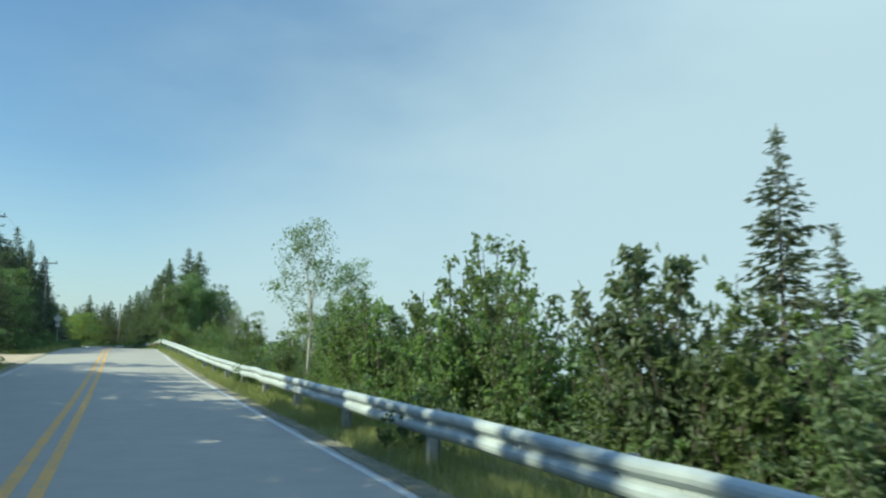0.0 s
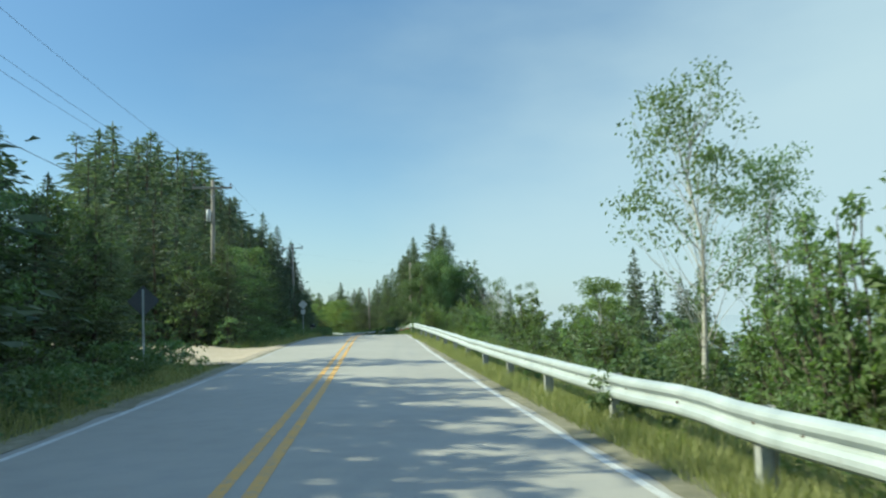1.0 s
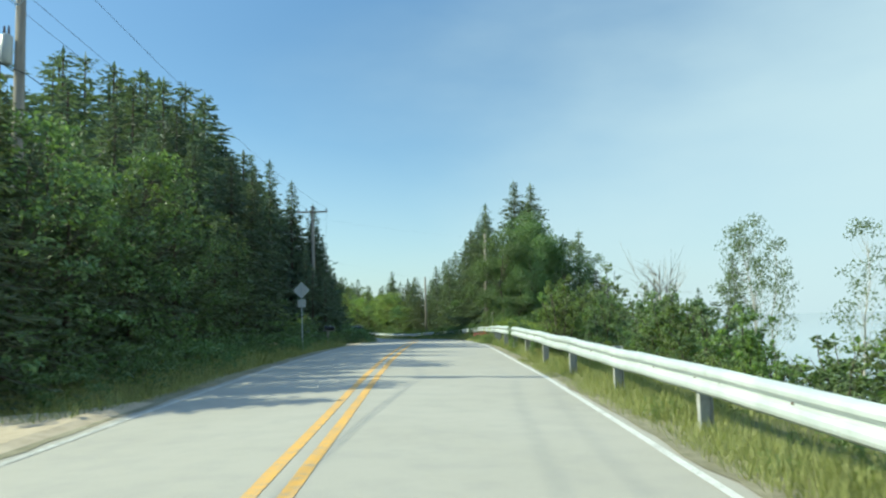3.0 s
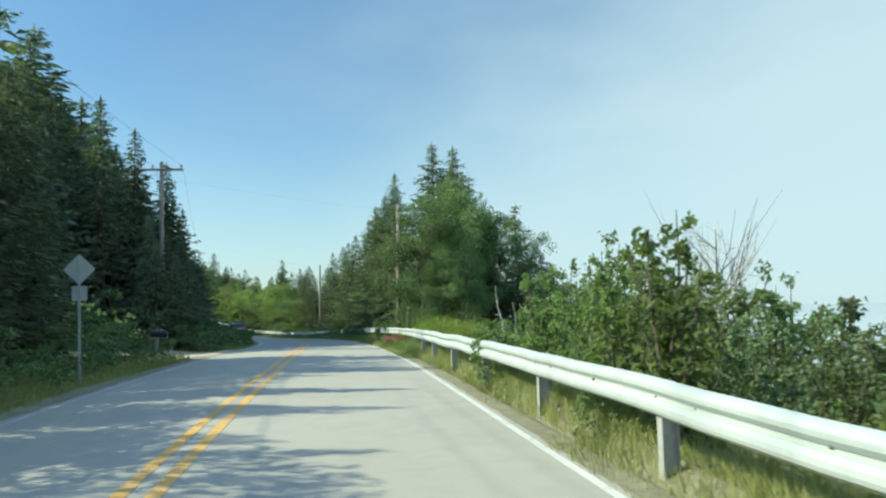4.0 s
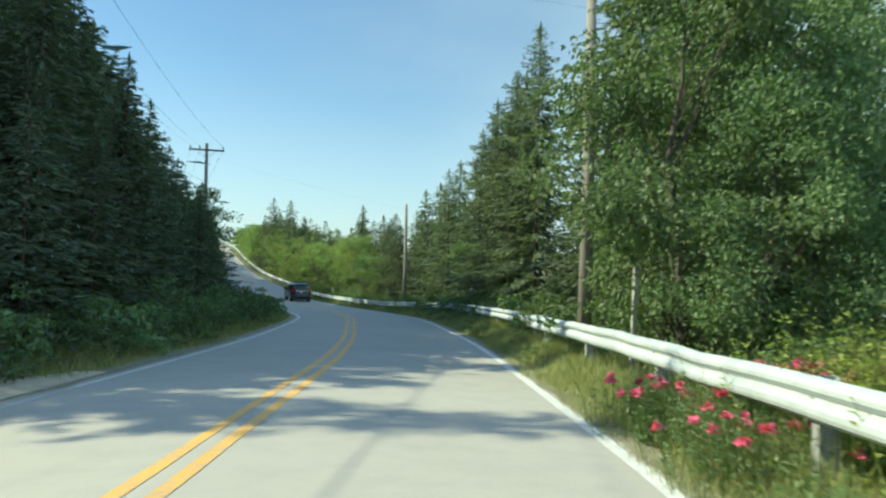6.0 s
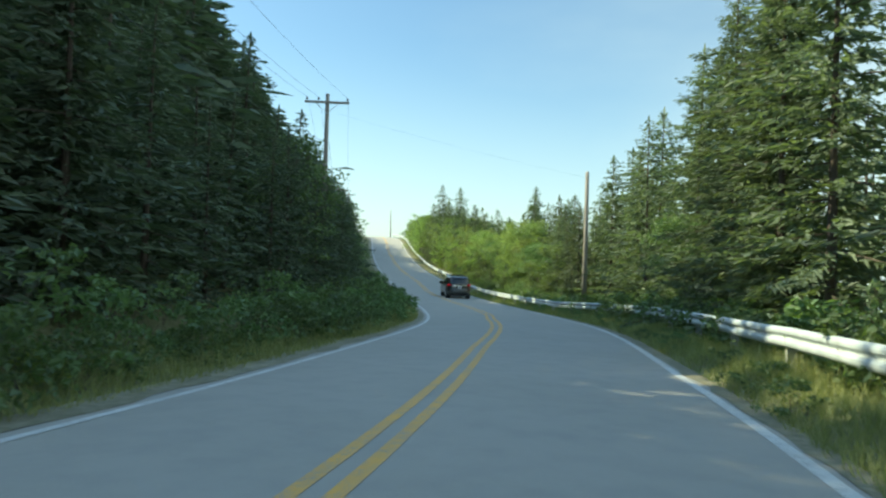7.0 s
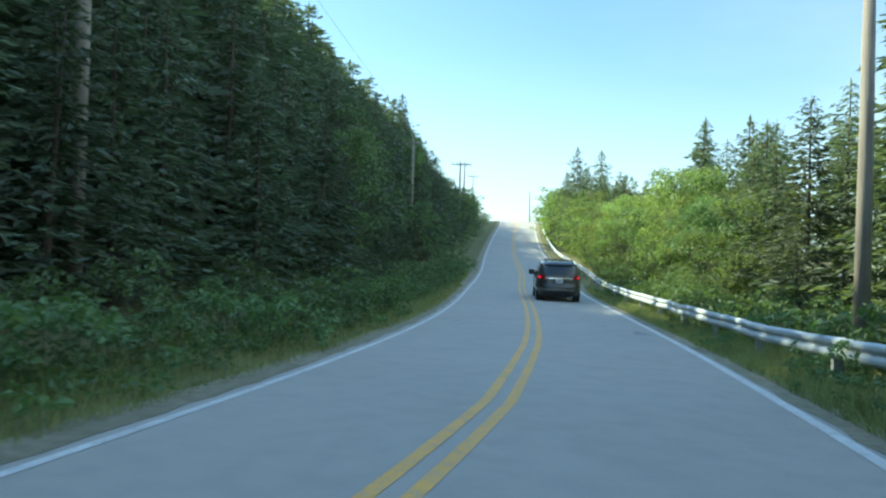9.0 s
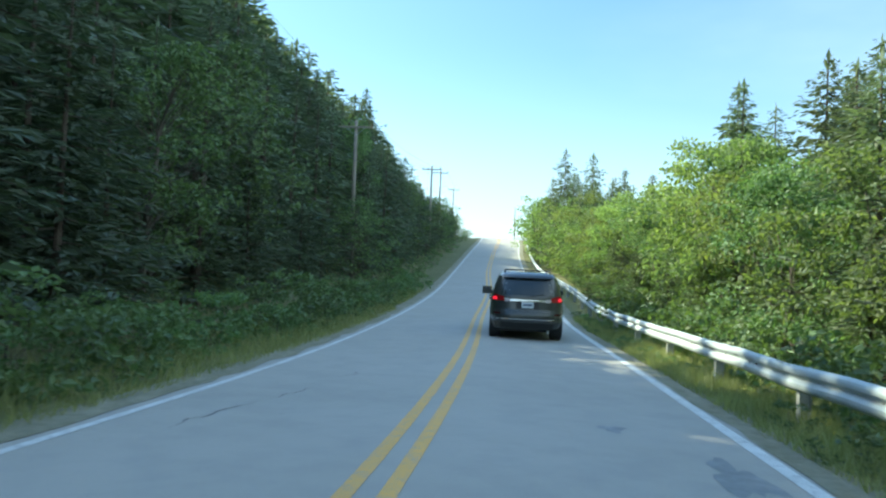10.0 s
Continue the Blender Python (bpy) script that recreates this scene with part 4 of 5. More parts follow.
# two spruces added to cast a band of shade across road and rail
for s, d, top in ((112.6, -11.4, 13.0), (113.9, -11.0, 12.8)):
    plant(SPRUCE[1], s, d, top=top, wide=1.3)
for s, d, top in ((124.9, -6.4, 5.0), (125.6, -5.7, 4.5), (126.6, -6.3, 5.4), (128.2, -5.6, 4.6), (129.8, -6.2, 5.8), (131.6, -5.8, 5.0)):
    plant(SPRUCE[1], s, d, top=top, wide=1.4)
# broadleaf and scrub at the driveway and the forest edge
for s, d, top in ((88.8, -7.0, 4.6), (91.0, -6.4, 5.0), (93.6, -6.6, 4.4), (96.2, -6.2, 5.4), (99.6, -6.4, 4.6), (103.2, -6.2, 5.0), (74.6, -7.6, 4.0), (71.0, -6.6, 4.4), (67.0, -6.6, 4.8), (89.6, -11.6, 5.4), (92.6, -13.0, 6.4)):
    plant(pick(SHADE_MAPLE), s, d, top=top, wide=1.15)
for s, d, top in ((88.6, -5.6, 4.4), (90.4, -6.2, 5.4), (92.6, -6.0, 5.0), (95.2, -5.8, 4.6), (98.4, -5.9, 5.2), (101.5, -5.7, 4.4), (104.6, -5.8, 4.8), (75.0, -6.4, 4.2), (72.6, -6.0, 4.6),
                  (69.6, -6.2, 4.2), (66, -6.0, 4.4), (62.5, -6.2, 4.6), (58, -6.2, 4.4)):
    plant(pick(SPRUCE_RIGHT if rng.random() < 0.92 else YOUNG), s, d, top=top, wide=1.4)
for s, d in ((76.0, -9.6), (75.6, -11.4), (88.9, -8.4), (89.6, -10.0), (90.6, -12.2), (75.6, -7.4), (116.4, -6.8), (116.2, -9.0), (124.4, -7.0), (124.6, -9.6)):
    plant(pick(SHADE_BUSH), s, d, size=float(rng.uniform(0.75, 1.15)), wide=1.25)
s = 57.0
while s < 300:
    d = -5.0 - float(rng.uniform(0, 0.9))
    if not (76.0 < s < 87.5) and not (116.2 < s < 124):
        plant(pick(SHADE_BUSH), s, d, size=float(rng.uniform(0.38, 0.66)), wide=float(rng.uniform(1.0, 1.4)))
    s += float(rng.uniform(1.7, 2.9)) if s < 190 else float(rng.uniform(4, 6.5))

# the coast side, one by one
for s, d, top, k in ((46.05, 7.2, 3.74, 2), (46.3, 8.3, 2.75, 2), (81.6, 11.5, 3.75, 2), (81.7, 12.3, 2.8, 2), (84.4, 12.4, 2.5, 0), (77.3, 10.0, 2.0, 2), (79.1, 13.0, 2.9, 2), (75.2, 10.6, 2.3, 1),
                     (73.4, 10.0, 1.9, 0), (98.2, 9.5, 2.75, 1), (106.3, 9.6, 2.5, 2), (106.0, 11.0, 1.1, 0), (108.8, 12.2, 2.2, 2), (111, 9.8, 1.6, 2), (117.5, 9.4, 1.7, 2), (120.9, 11.0, 2.5, 0),
                     (120.5, 12.0, 2.0, 2), (136.5, 8.2, 12.65, 2), (135.6, 9.2, 12.2, 2), (133.5, 8.6, 10.4, 0), (139, 9.4, 11.0, 0), (142.7, 6.6, 11.9, 1)):
    plant(SPRUCE_NEAR[k % 2] if 130 < s < 157 and top > 5 else SPRUCE_RIGHT[k], s, d, top=top, wide=1.25 if top > 5 and d > 7 else 1.05, lean=0.4)
for s, d, top, k in ((146.5, 6.4, 9.4, 1), (149.6, 7.8, 12.2, 1), (153.6, 6.8, 10.3, 2), (156, 8.6, 11.2, 0), (158.4, 6.6, 8.8, 1), (161.4, 8.2, 10.0, 0),
                     (165.6, 8.6, 8.9, 2), (167.6, 7.9, 8.8, 2), (170, 10, 9.7, 1), (171.5, 7.2, 6.4, 0), (184, 9.4, 8.2, 0), (189.8, 8.9, 8.75, 2), (188.4, 12, 8.8, 1), (196, 10.5, 8.0, 0),
                     (174, 7.2, 5.6, 1), (177, 7.4, 6.0, 0), (179.6, 8.8, 7.2, 1), (184, 10.2, 8.1, 0), (174.8, 9.6, 7.6, 1)):
    plant(SPRUCE_NEAR[k % 2] if 130 < s < 157 and top > 5 else SPRUCE_RIGHT[k], s, d, top=top, wide=1.25 if top > 5 and d > 7 else 1.05, lean=0.4)
for s, d, top, k in ((206, 7.4, 7.2, 2), (215, 8.2, 7.2, 0), (222, 7.0, 7.2, 2), (203, 11, 7.4, 2), (236, 6.9, 11.4, 1), (236.2, 9.6, 11.1, 1), (238.4, 5.9, 8.6, 1), (234, 6.0, 7.2, 1), (231.6, 7.4, 9.0, 1), (240.4, 8.4, 9.4, 1), (234, 11.4, 8.8, 0), (229, 9.0, 8.0, 0), (244.6, 10.4, 8.2, 1)):
    plant(SPRUCE_NEAR[k % 2] if 130 < s < 157 and top > 5 else SPRUCE_RIGHT[k], s, d, top=top, wide=1.25 if top > 5 and d > 7 else 1.05, lean=0.4)
for s, d, top, k, wide in ((64.35, 6.3, 5.25, 0, 0.85), (64.9, 7.8, 4.1, 0, 0.8), (93.9, 8.2, 3.25, 0, 0.7), (91.3, 9.0, 2.85, 1, 0.75), (95.6, 9.2, 2.9, 1, 0.6)):
    plant(BIRCH[k], s, d, top=top, wide=wide)
plant(YOUNG[0], 85.2, 11.0, top=2.75, wide=1.4)
plant(YOUNG[2], 86.6, 11.8, top=2.5, wide=1.2)
# thickets: sideways place and crest for each shrub along the way
for s, d, top, k in ((43.0, 6.4, 2.0, 0), (44.2, 6.2, 1.8, 1), (44.8, 6.5, 1.95, 0), (45.8, 6.3, 2.0, 3), (46.8, 6.3, 2.3, 1), (47.5, 6.3, 2.5, 1), (48.3, 6.7, 2.1, 0),
                     (50.7, 6.5, 2.5, 0), (51.3, 6.8, 2.85, 2), (52.4, 7.0, 3.35, 0), (53.2, 7.2, 3.5, 2), (54.0, 6.8, 3.1, 0), (52.6, 6.0, 2.1, 3), (54.3, 6.0, 1.4, 0),
                     (56.3, 7.0, 1.9, 0), (57.0, 6.3, 2.4, 3), (57.9, 6.2, 2.8, 0), (57.3, 7.4, 2.3, 1), (59.1, 6.2, 2.65, 3), (60.4, 6.4, 2.6, 0), (61.2, 6.6, 2.65, 2), (62.5, 6.8, 2.2, 0), (59.6, 7.6, 2.3, 1)):
    plant(BUSH[k], s, d, top=top, wide=1.0)
for s, d, top, k in ((63.6, 7.2, 1.9, 2), (66.4, 7.2, 1.4, 0), (68.4, 7.6, 1.25, 1), (71.4, 7.2, 1.3, 0), (74.8, 7.6, 1.2, 3), (77.6, 8.2, 1.5, 0), (80.0, 7.8, 0.95, 1), (82.0, 7.4, 1.0, 0), (84.1, 7.8, 2.25, 3),
                     (85.3, 8.0, 1.6, 0), (85.8, 7.0, 1.3, 1), (88.0, 8.0, 1.4, 0), (90.4, 6.5, 1.3, 3), (91.8, 6.4, 1.4, 1), (93.1, 6.2, 1.5, 3), (93.8, 6.3, 1.55, 1), (94.6, 6.4, 1.5, 3), (95.2, 6.5, 1.65, 0), (96.3, 6.8, 1.3, 1)):
    plant(BUSH[k], s, d, top=top, wide=1.25)
for s, d, top, k in ((98.9, 8.0, 0.85, 0), (100.3, 9.0, 1.35, 1), (101.7, 9.0, 1.8, 0), (103.0, 9.0, 2.1, 2), (105.5, 9.0, 2.3, 0), (96.4, 4.5, 2.15, 3), (97.4, 4.6, 2.0, 3), (98.3, 4.5, 1.9, 3), (99.4, 4.9, 1.3, 1), (100.7, 5.3, 1.75, 3), (101.6, 5.7, 1.9, 0), (101.3, 6.6, 1.8, 1),
                     (102.6, 5.6, 1.7, 3), (103.6, 5.3, 2.1, 3), (104.6, 5.7, 1.95, 1), (105.8, 7.0, 2.0, 3), (107.2, 7.9, 2.7, 0), (108.2, 8.3, 3.25, 0), (109.2, 7.6, 2.6, 2), (110.0, 7.4, 1.8, 0), (110.7, 7.0, 1.45, 3), (112.2, 7.8, 1.3, 0)):
    plant(BUSH[k], s, d, top=top, wide=1.05)
for s, d, top, k in ((122.8, 7.6, 1.7, 0), (124.4, 6.8, 1.7, 3), (128, 6.4, 2.2, 1), (133, 6.2, 2.0, 0), (137.4, 6.0, 1.9, 1)):
    plant(BUSH[k], s, d, top=top, wide=1.2)
for s, d, top, k, wide in ((126.3, 5.8, 7.3, 0, 0.84), (125.4, 7.7, 6.4, 1, 0.6), (129.6, 7.6, 8.9, 1, 0.8), (128.2, 8.0, 8.2, 0, 0.85), (125.2, 6.3, 4.2, 1, 1.0)):
    plant(MAPLE[k], s, d, top=top, wide=wide)
for s, d, top, k in ((129.4, 10.4, 6.9, 0), (127.6, 10.4, 5.9, 1)):
    plant(POPLAR[k], s, d, top=top, wide=0.72)
for s, d, top, k in ((131.8, 8.4, 9.3, 1), (145.0, 6.3, 10.8, 0), (148.4, 6.2, 10.4, 1), (122.6, 11.6, 2.3, 0),
                     (127.4, 12.0, 4.6, 0), (126.0, 10.6, 4.0, 1), (128.4, 12.8, 4.1, 1), (126.8, 9.2, 4.4, 0)):
    plant(SPRUCE_NEAR[k], s, d, top=top, wide=1.1 if top > 8 else 1.7)
for s, d, top, k, wide in ((180.2, 7.2, 4.2, 1, 1.2), (182.6, 7.8, 4.9, 2, 1.2), (185.3, 7.6, 6.0, 0, 1.0), (187.8, 8.0, 6.4, 2, 1.0), (190.0, 7.8, 6.3, 2, 1.0), (192.6, 7.0, 4.6, 1, 1.2), (196.0, 7.2, 5.0, 0, 1.2),
                           (199.4, 8.0, 5.7, 2, 1.1), (204.0, 7.0, 5.3, 0, 1.2), (208.2, 7.2, 5.9, 2, 1.1), (213, 7.2, 5.2, 0, 1.2), (152, 6.4, 4.0, 1, 1.2), (175.2, 6.7, 4.0, 0, 1.2), (178.2, 6.9, 4.3, 1, 1.0)):
    plant(YOUNG[k], s, d, top=top, wide=wide)
for s, d, top in ((219, 6.6, 5.4), (226, 7, 5.9), (232, 8, 6.4), (244, 7.2, 6.5), (251, 7, 6.0), (259, 7, 5.4), (268, 7, 5.0), (279, 7, 4.4), (290, 7.4, 3.8)):
    plant(pick(YOUNG_BACK), s, d, top=top, wide=1.3)
for s, d, top, k in ((194.3, 10.0, 9.7, 2), (190.3, 10.2, 8.0, 1), (180.4, 8.6, 6.9, 0), (172.6, 8.6, 6.0, 0), (202.1, 8.2, 6.6, 2), (183.8, 6.2, 3.0, 1), (187.2, 6.0, 2.7, 0), (178.4, 6.0, 2.6, 1), (193.4, 6.0, 2.9, 0),
                     (197.6, 6.1, 3.1, 1), (174.2, 6.0, 2.5, 0), (169.4, 6.2, 2.8, 1), (201.2, 6.2, 3.2, 0), (206.0, 6.2, 3.4, 1)):
    plant(SPRUCE_RIGHT[k], s, d, top=top, wide=1.2)
s = 196.0
while s < 318:
    plant(pick(YOUNG_BACK), s, 11 + float(rng.uniform(-2, 3)), top=float(np.interp(s, (196, 240, 318), (5.3, 6.8, 4.5))) * float(rng.uniform(0.8, 1)), wide=1.3)
    s += 4.4
coast = row_spots(150, 322, 3.4, 14.5, 2.5, (150, 170, 196, 240, 322), (9.5, 9.0, 7.4, 8.4, 5.0), 0.75)
coast += row_spots(128, 150, 3.0, 12.5, 1.0, (128, 150), (8.0, 9.5), 0.75)
coast += row_spots(144, 176, 2.6, 10.8, 0.7, (144, 176), (8.6, 7.4), 0.85)
woods("coast_woods", SPRUCE_BACK, coast, M["spruce_pale"], "sunlit spruce woods behind the roadside trees")
for s, d, top, k, tilt in ((104.9, 9.5, 3.85, 0, 0.3), (76.4, 8.4, 1.6, 1, 3), (119.6, 8.2, 2.45, 1, 5), (117.4, 8.2, 1.7, 1, 6), (116.6, 8.6, 1.75, 1, 4)):
    plant(DEAD[k], s, d, top=top, lean=tilt)
s = 41.0
while s < 112:
    plant(pick(SCRUB), s, 5.3 + float(rng.uniform(0, 1.0)), size=float(rng.uniform(0.5, 0.95)), wide=1.2)
    plant(pick(SCRUB), s + 0.5, 7.0 + float(rng.uniform(0, 2.6)), size=float(rng.uniform(0.9, 1.7)), wide=1.4)
    s += float(rng.uniform(0.8, 1.3))
s = 120.0
while s < 215:
    plant(pick(SHADE_BUSH), s, 5.75 + float(rng.uniform(0, 0.9)), size=float(rng.uniform(0.34, 0.5) + (0.22 if s > 146 else 0)), wide=1.2)
    s += float(rng.uniform(1.5, 2.6))

# a second rank of bushes closes the view under the crests
for s in np.arange(43.0, 63.5, 0.95):
    plant(pick(BUSH), s, 7.7 + float(rng.uniform(-.3, .5)), top=float(rng.uniform(1.35, 1.75)), wide=1.3)
for s in np.arange(98.5, 110.5, 1.1):
    plant(pick(BUSH), s, 7.2 + float(rng.uniform(-.3, .4)), top=float(rng.uniform(1.0, 1.45)), wide=1.3)

# scrub further down the bank, and the dark shrubs under the rail past the bend
for s in np.arange(42.0, 92.0, 1.5):
    plant(pick(SCRUB), s, 8.8 + float(rng.uniform(0, 2.2)), size=float(rng.uniform(1.7, 2.5)), wide=1.2)
for s in np.arange(128.0, 192.0, 1.15):
    plant(pick(VERGE_BUSH), s + float(rng.uniform(-.4, .4)), 5.1 + float(rng.uniform(-.3, .5)), size=float(rng.uniform(0.9, 1.5)), wide=1.3)
    if rng.random() < 0.6:
        plant(pick(VERGE_BUSH), s + float(rng.uniform(-.4, .4)), 3.55 + float(rng.uniform(-.1, .15)), size=float(rng.uniform(0.25, 0.5)), wide=1.3)
plant(YOUNG[1], 206.8, -8.8, top=9.8, wide=0.55)

# weeds, goldenrod and roses along both verges
s = 38.0
while s < 118:
    plant(pick(WEED[:2]), s, 4.5 + float(rng.uniform(0, 0.9)), size=float(rng.uniform(0.6, 1.1)))
    if rng.random() < 0.45:
        plant(pick(WEED[:2]), s + 0.6, 3.72 + float(rng.uniform(0, 0.15)), size=float(rng.uniform(0.3, 0.6)))
    s += float(rng.uniform(0.8, 1.6))
for s in np.arange(111.5, 121.5, 0.6):
    for d in (5.3, 6.2, 7.2):
        plant(WEED[2], s + float(rng.uniform(-.3, .3)), d + float(rng.uniform(-.3, .3)), size=float(rng.uniform(1.15, 1.5)) * float(np.interp(s, (113, 116), (0.72, 1.0))))
for s in np.arange(111.8, 118.8, 0.42):
    plant(WEED[1], s + float(rng.uniform(-.15, .15)), 3.78 + float(rng.uniform(-.1, .14)), size=float(rng.uniform(0.5, 0.85)))
for s in np.arange(119.3, 122.2, 0.55):
    plant(ROSE[0], s, 3.95 + float(rng.uniform(-.1, .1)), size=float(rng.uniform(0.75, 1.0)))
    plant(ROSE[0], s + .3, 5.1 + float(rng.uniform(0, .4)), size=float(rng.uniform(1.25, 1.6)))
s = 57.0
while s < 205:
    if not (76 < s < 86) and not (115.8 < s < 124.2):
        plant(pick(WEED[:2]), s, -4.2 - float(rng.uniform(0, 0.8)), size=float(rng.uniform(0.55, 1.0)))
    s += float(rng.uniform(0.9, 1.7))
s = 56.0
while s < 205:
    for d in (-4.1, -4.75):
        if not (75.2 < s < 88.2) and not (115.4 < s < 124.4):
            low = 0.72 if s < 123 else 0.85
            plant(pick(VERGE_BUSH), s + float(rng.uniform(-.4, .4)), d + float(rng.uniform(-.25, .25)), size=low * float(rng.uniform(0.85, 1.45)), wide=1.2)
    s += float(rng.uniform(1.2, 1.9))
for s, d, size in ((61.3, 4.05, 1.05), (48.7, 4.05, 0.95), (102.0, 4.0, 1.15), (154.5, 4.2, 1.15), (156.0, 4.25, 1.0),
                   (130.7, 3.9, 0.8), (66.5, 3.95, 0.6), (97.0, 3.9, 0.55), (150.5, 4.2, 0.8), (160.8, 4.0, 0.75)):
    plant(RAIL_BUSH[0], s, d, size=size, wide=1.0)
for s, d, top in ((241, 5.4, 6.8), (247, 5.2, 6.2), (254, 5.0, 5.4)):
    plant(YOUNG_BACK[0], s, d, top=top)
for o in FAR_AWAY:
    for c in (*o.children_recursive, o):
        bpy.data.objects.remove(c)


# grass blades
def grass(name, bands, label):
    buf = Buf()
    for s0, s1, d0, d1, count, tall in bands:
        ss, dd = rng.uniform(s0, s1, count), d0 + (d1 - d0) * rng.random(count)
        feet = np.array([at(a, b) for a, b in zip(ss, dd)])
        patch = np.array([0.55 + 0.9 * max(0.0, 0.5 + noise.noise((a * 0.5, b * 0.8, 0.0))) for a, b in zip(ss, dd)])
        h = tall * rng.uniform(0.45, 1.15, count) * patch
        ang = rng.uniform(0, 2 * np.pi, count)
        side = np.c_[np.cos(ang), np.sin(ang), np.zeros(count)] * rng.uniform(0.004, 0.009, (count, 1))
        lean = rng.normal(0, 0.35, (count, 2)) * h[:, None]
        tip = feet + np.c_[lean, h]
        buf.tris(np.stack([feet - side, feet + side, tip], 1))
    tagged(part(name, buf, M["grass"]), label, "grass", "", "stuff")


grass("grass", [(38, 97, 3.36, 4.25, 42000, 0.25), (97, 112, 3.72, 4.4, 6000, 0.27), (112, 126, 3.36, 4.25, 11000, 0.25), (38, 118, 4.1, 6.5, 26000, 0.4), (126, 190, 3.25, 4.3, 40000, 0.28), (118, 190, 4.2, 6.5, 16000, 0.45)],
      "long yellow-green and dry grass under the guard rail")
grass("grass", [(38, 75, -5.5, -3.25, 12000, 0.4), (87, 115.6, -5.5, -3.25, 12000, 0.4), (124.4, 200, -5.5, -3.3, 24000, 0.35), (124.4, 190, -3.36, -3.06, 9000, 0.13), (88, 115, -3.36, -3.08, 3500, 0.13), (40, 75, -3.36, -3.08, 3500, 0.13)], "shaded green grass on the inland verge")


# ---- poles, wires, signs ----
POLES = {}


def utility_pole(key, s, d, top, arm=True, can=False, label="weathered grey wooden utility pole with a crossarm"):
    foot = at(s, d, -0.3)
    crest = on_line(s)[0][2] + top * U
    tall = crest - foot.z
    pole = thing("utility_pole", label, "utility pole", "utility poles")
    pole.matrix_world = pose(foot.x, foot.y, foot.z, float(rng.normal(0, 0.4)), float(rng.normal(0, 0.4)), heading(s))
    shaft = Buf()
    shaft.tube([(0, 0, 0), (0.01, 0, tall * 0.5), (0, 0, tall)], [0.155, 0.13, 0.10], 14)
    part("shaft", shaft, M["pole"], pole, smooth=True)
    POLES[key] = (foot, tall, heading(s))
    if arm:
        bar = Buf()
        bar.box((-1.15, -0.165, tall - 0.52), (1.15, -0.065 - 0.012, tall - 0.40), None, 0.01)
        bar_ob = part("crossarm", bar, M["pole"], pole)
        for x in (-1.05, -0.45, 1.05):
            pin = Buf()
            pin.tube([(x, -0.11, tall - 0.41), (x, -0.11, tall - 0.30)], [0.012, 0.012], 6)
            pin.tube([(x, -0.11, tall - 0.33), (x, -0.11, tall - 0.29), (x, -0.11, tall - 0.25), (x, -0.11, tall - 0.2)], [0.05, 0.06, 0.04, 0.025], 8)
            part("insulator", pin, M["porcelain"], bar_ob)
        for x in (-0.6, 0.6):
            brace = Buf()
            brace.tube([(x, -0.15, tall - 0.5), (0, -0.13, tall - 1.05)], [0.014, 0.014], 5)
            part("brace", brace, M["steel"], pole)
    if can:
        tank = Buf()
        tank.tube([(-0.2, -0.2, tall - 2.45), (-0.2, -0.2, tall - 2.42), (-0.2, -0.2, tall - 1.8), (-0.2, -0.2, tall - 1.75)], [0.11, 0.135, 0.135, 0.08], 16)
        tank_ob = part("transformer", tank, M["can"], pole, "grey transformer can", True)
        for x in (-0.25, -0.15):
            bush = Buf()
            bush.tube([(x, -0.2, tall - 1.78), (x, -0.2, tall - 1.55)], [0.035, 0.02], 7)
            part("bushing", bush, M["porcelain"], tank_ob)
    return pole


utility_pole("Z", 57.5, -7.6, 8.4)
utility_pole("A", 92.7, -7.1, 8.55, True, True, "grey wooden utility pole with crossarm and transformer can")
utility_pole("B", 128.2, -6.8, 9.2)
utility_pole("C", 162.0, -7.5, 9.9)
utility_pole("E", 205.5, -8.0, 9.25)
utility_pole("F", 242.0, -6.7, 9.5)
utility_pole("G", 263.0, -8.0, 9.9)
utility_pole("H", 300.0, -7.5, 9.0)
utility_pole("R", 128.8, 4.75, 7.15, False, False, "plain grey wooden stub pole behind the guard rail")
utility_pole("D", 163.6, 5.3, 7.05, False, False, "plain grey wooden stub pole behind the guard rail")
utility_pole("K", 312.6, 6.0, 7.0, False, False, "thin wooden pole beyond the crest of the hill")


def pole_point(key, x, down):
    foot, tall, turn = POLES[key]
    a = radians(turn)
    return Vector((foot.x + x * math.cos(a), foot.y + x * math.sin(a), foot.z + tall - down))


def wire(a, b, sag, radius=0.006, label="thin black overhead power line"):
    t = np.linspace(0, 1, 15)
    pts = np.array([a.lerp(b, float(u)) for u in t])
    pts[:, 2] -= 4 * sag * t * (1 - t)
    buf = Buf()
    buf.tube(pts, [radius] * 15, 5)
    tagged(part("power_line", buf, M["cable"]), label, "cable", "overhead lines")


for a, b in ("ZA", "AB", "BC", "CE", "EF", "FG", "GH"):
    for x in (-1.05, -0.45, 1.05):
        wire(pole_point(a, x, 0.22), pole_point(b, x, 0.22), 0.55)
    wire(pole_point(a, 0.13, 2.6), pole_point(b, 0.13, 2.6), 0.75, 0.010, "thick black cable slung between the poles")
wire(pole_point("B", 0.1, 0.9), pole_point("R", 0, 0.35), 0.15, 0.002, "steel span wire across the road")
wire(pole_point("C", 0.1, 0.9), pole_point("D", 0, 0.35), 0.15, 0.002, "steel span wire across the road")


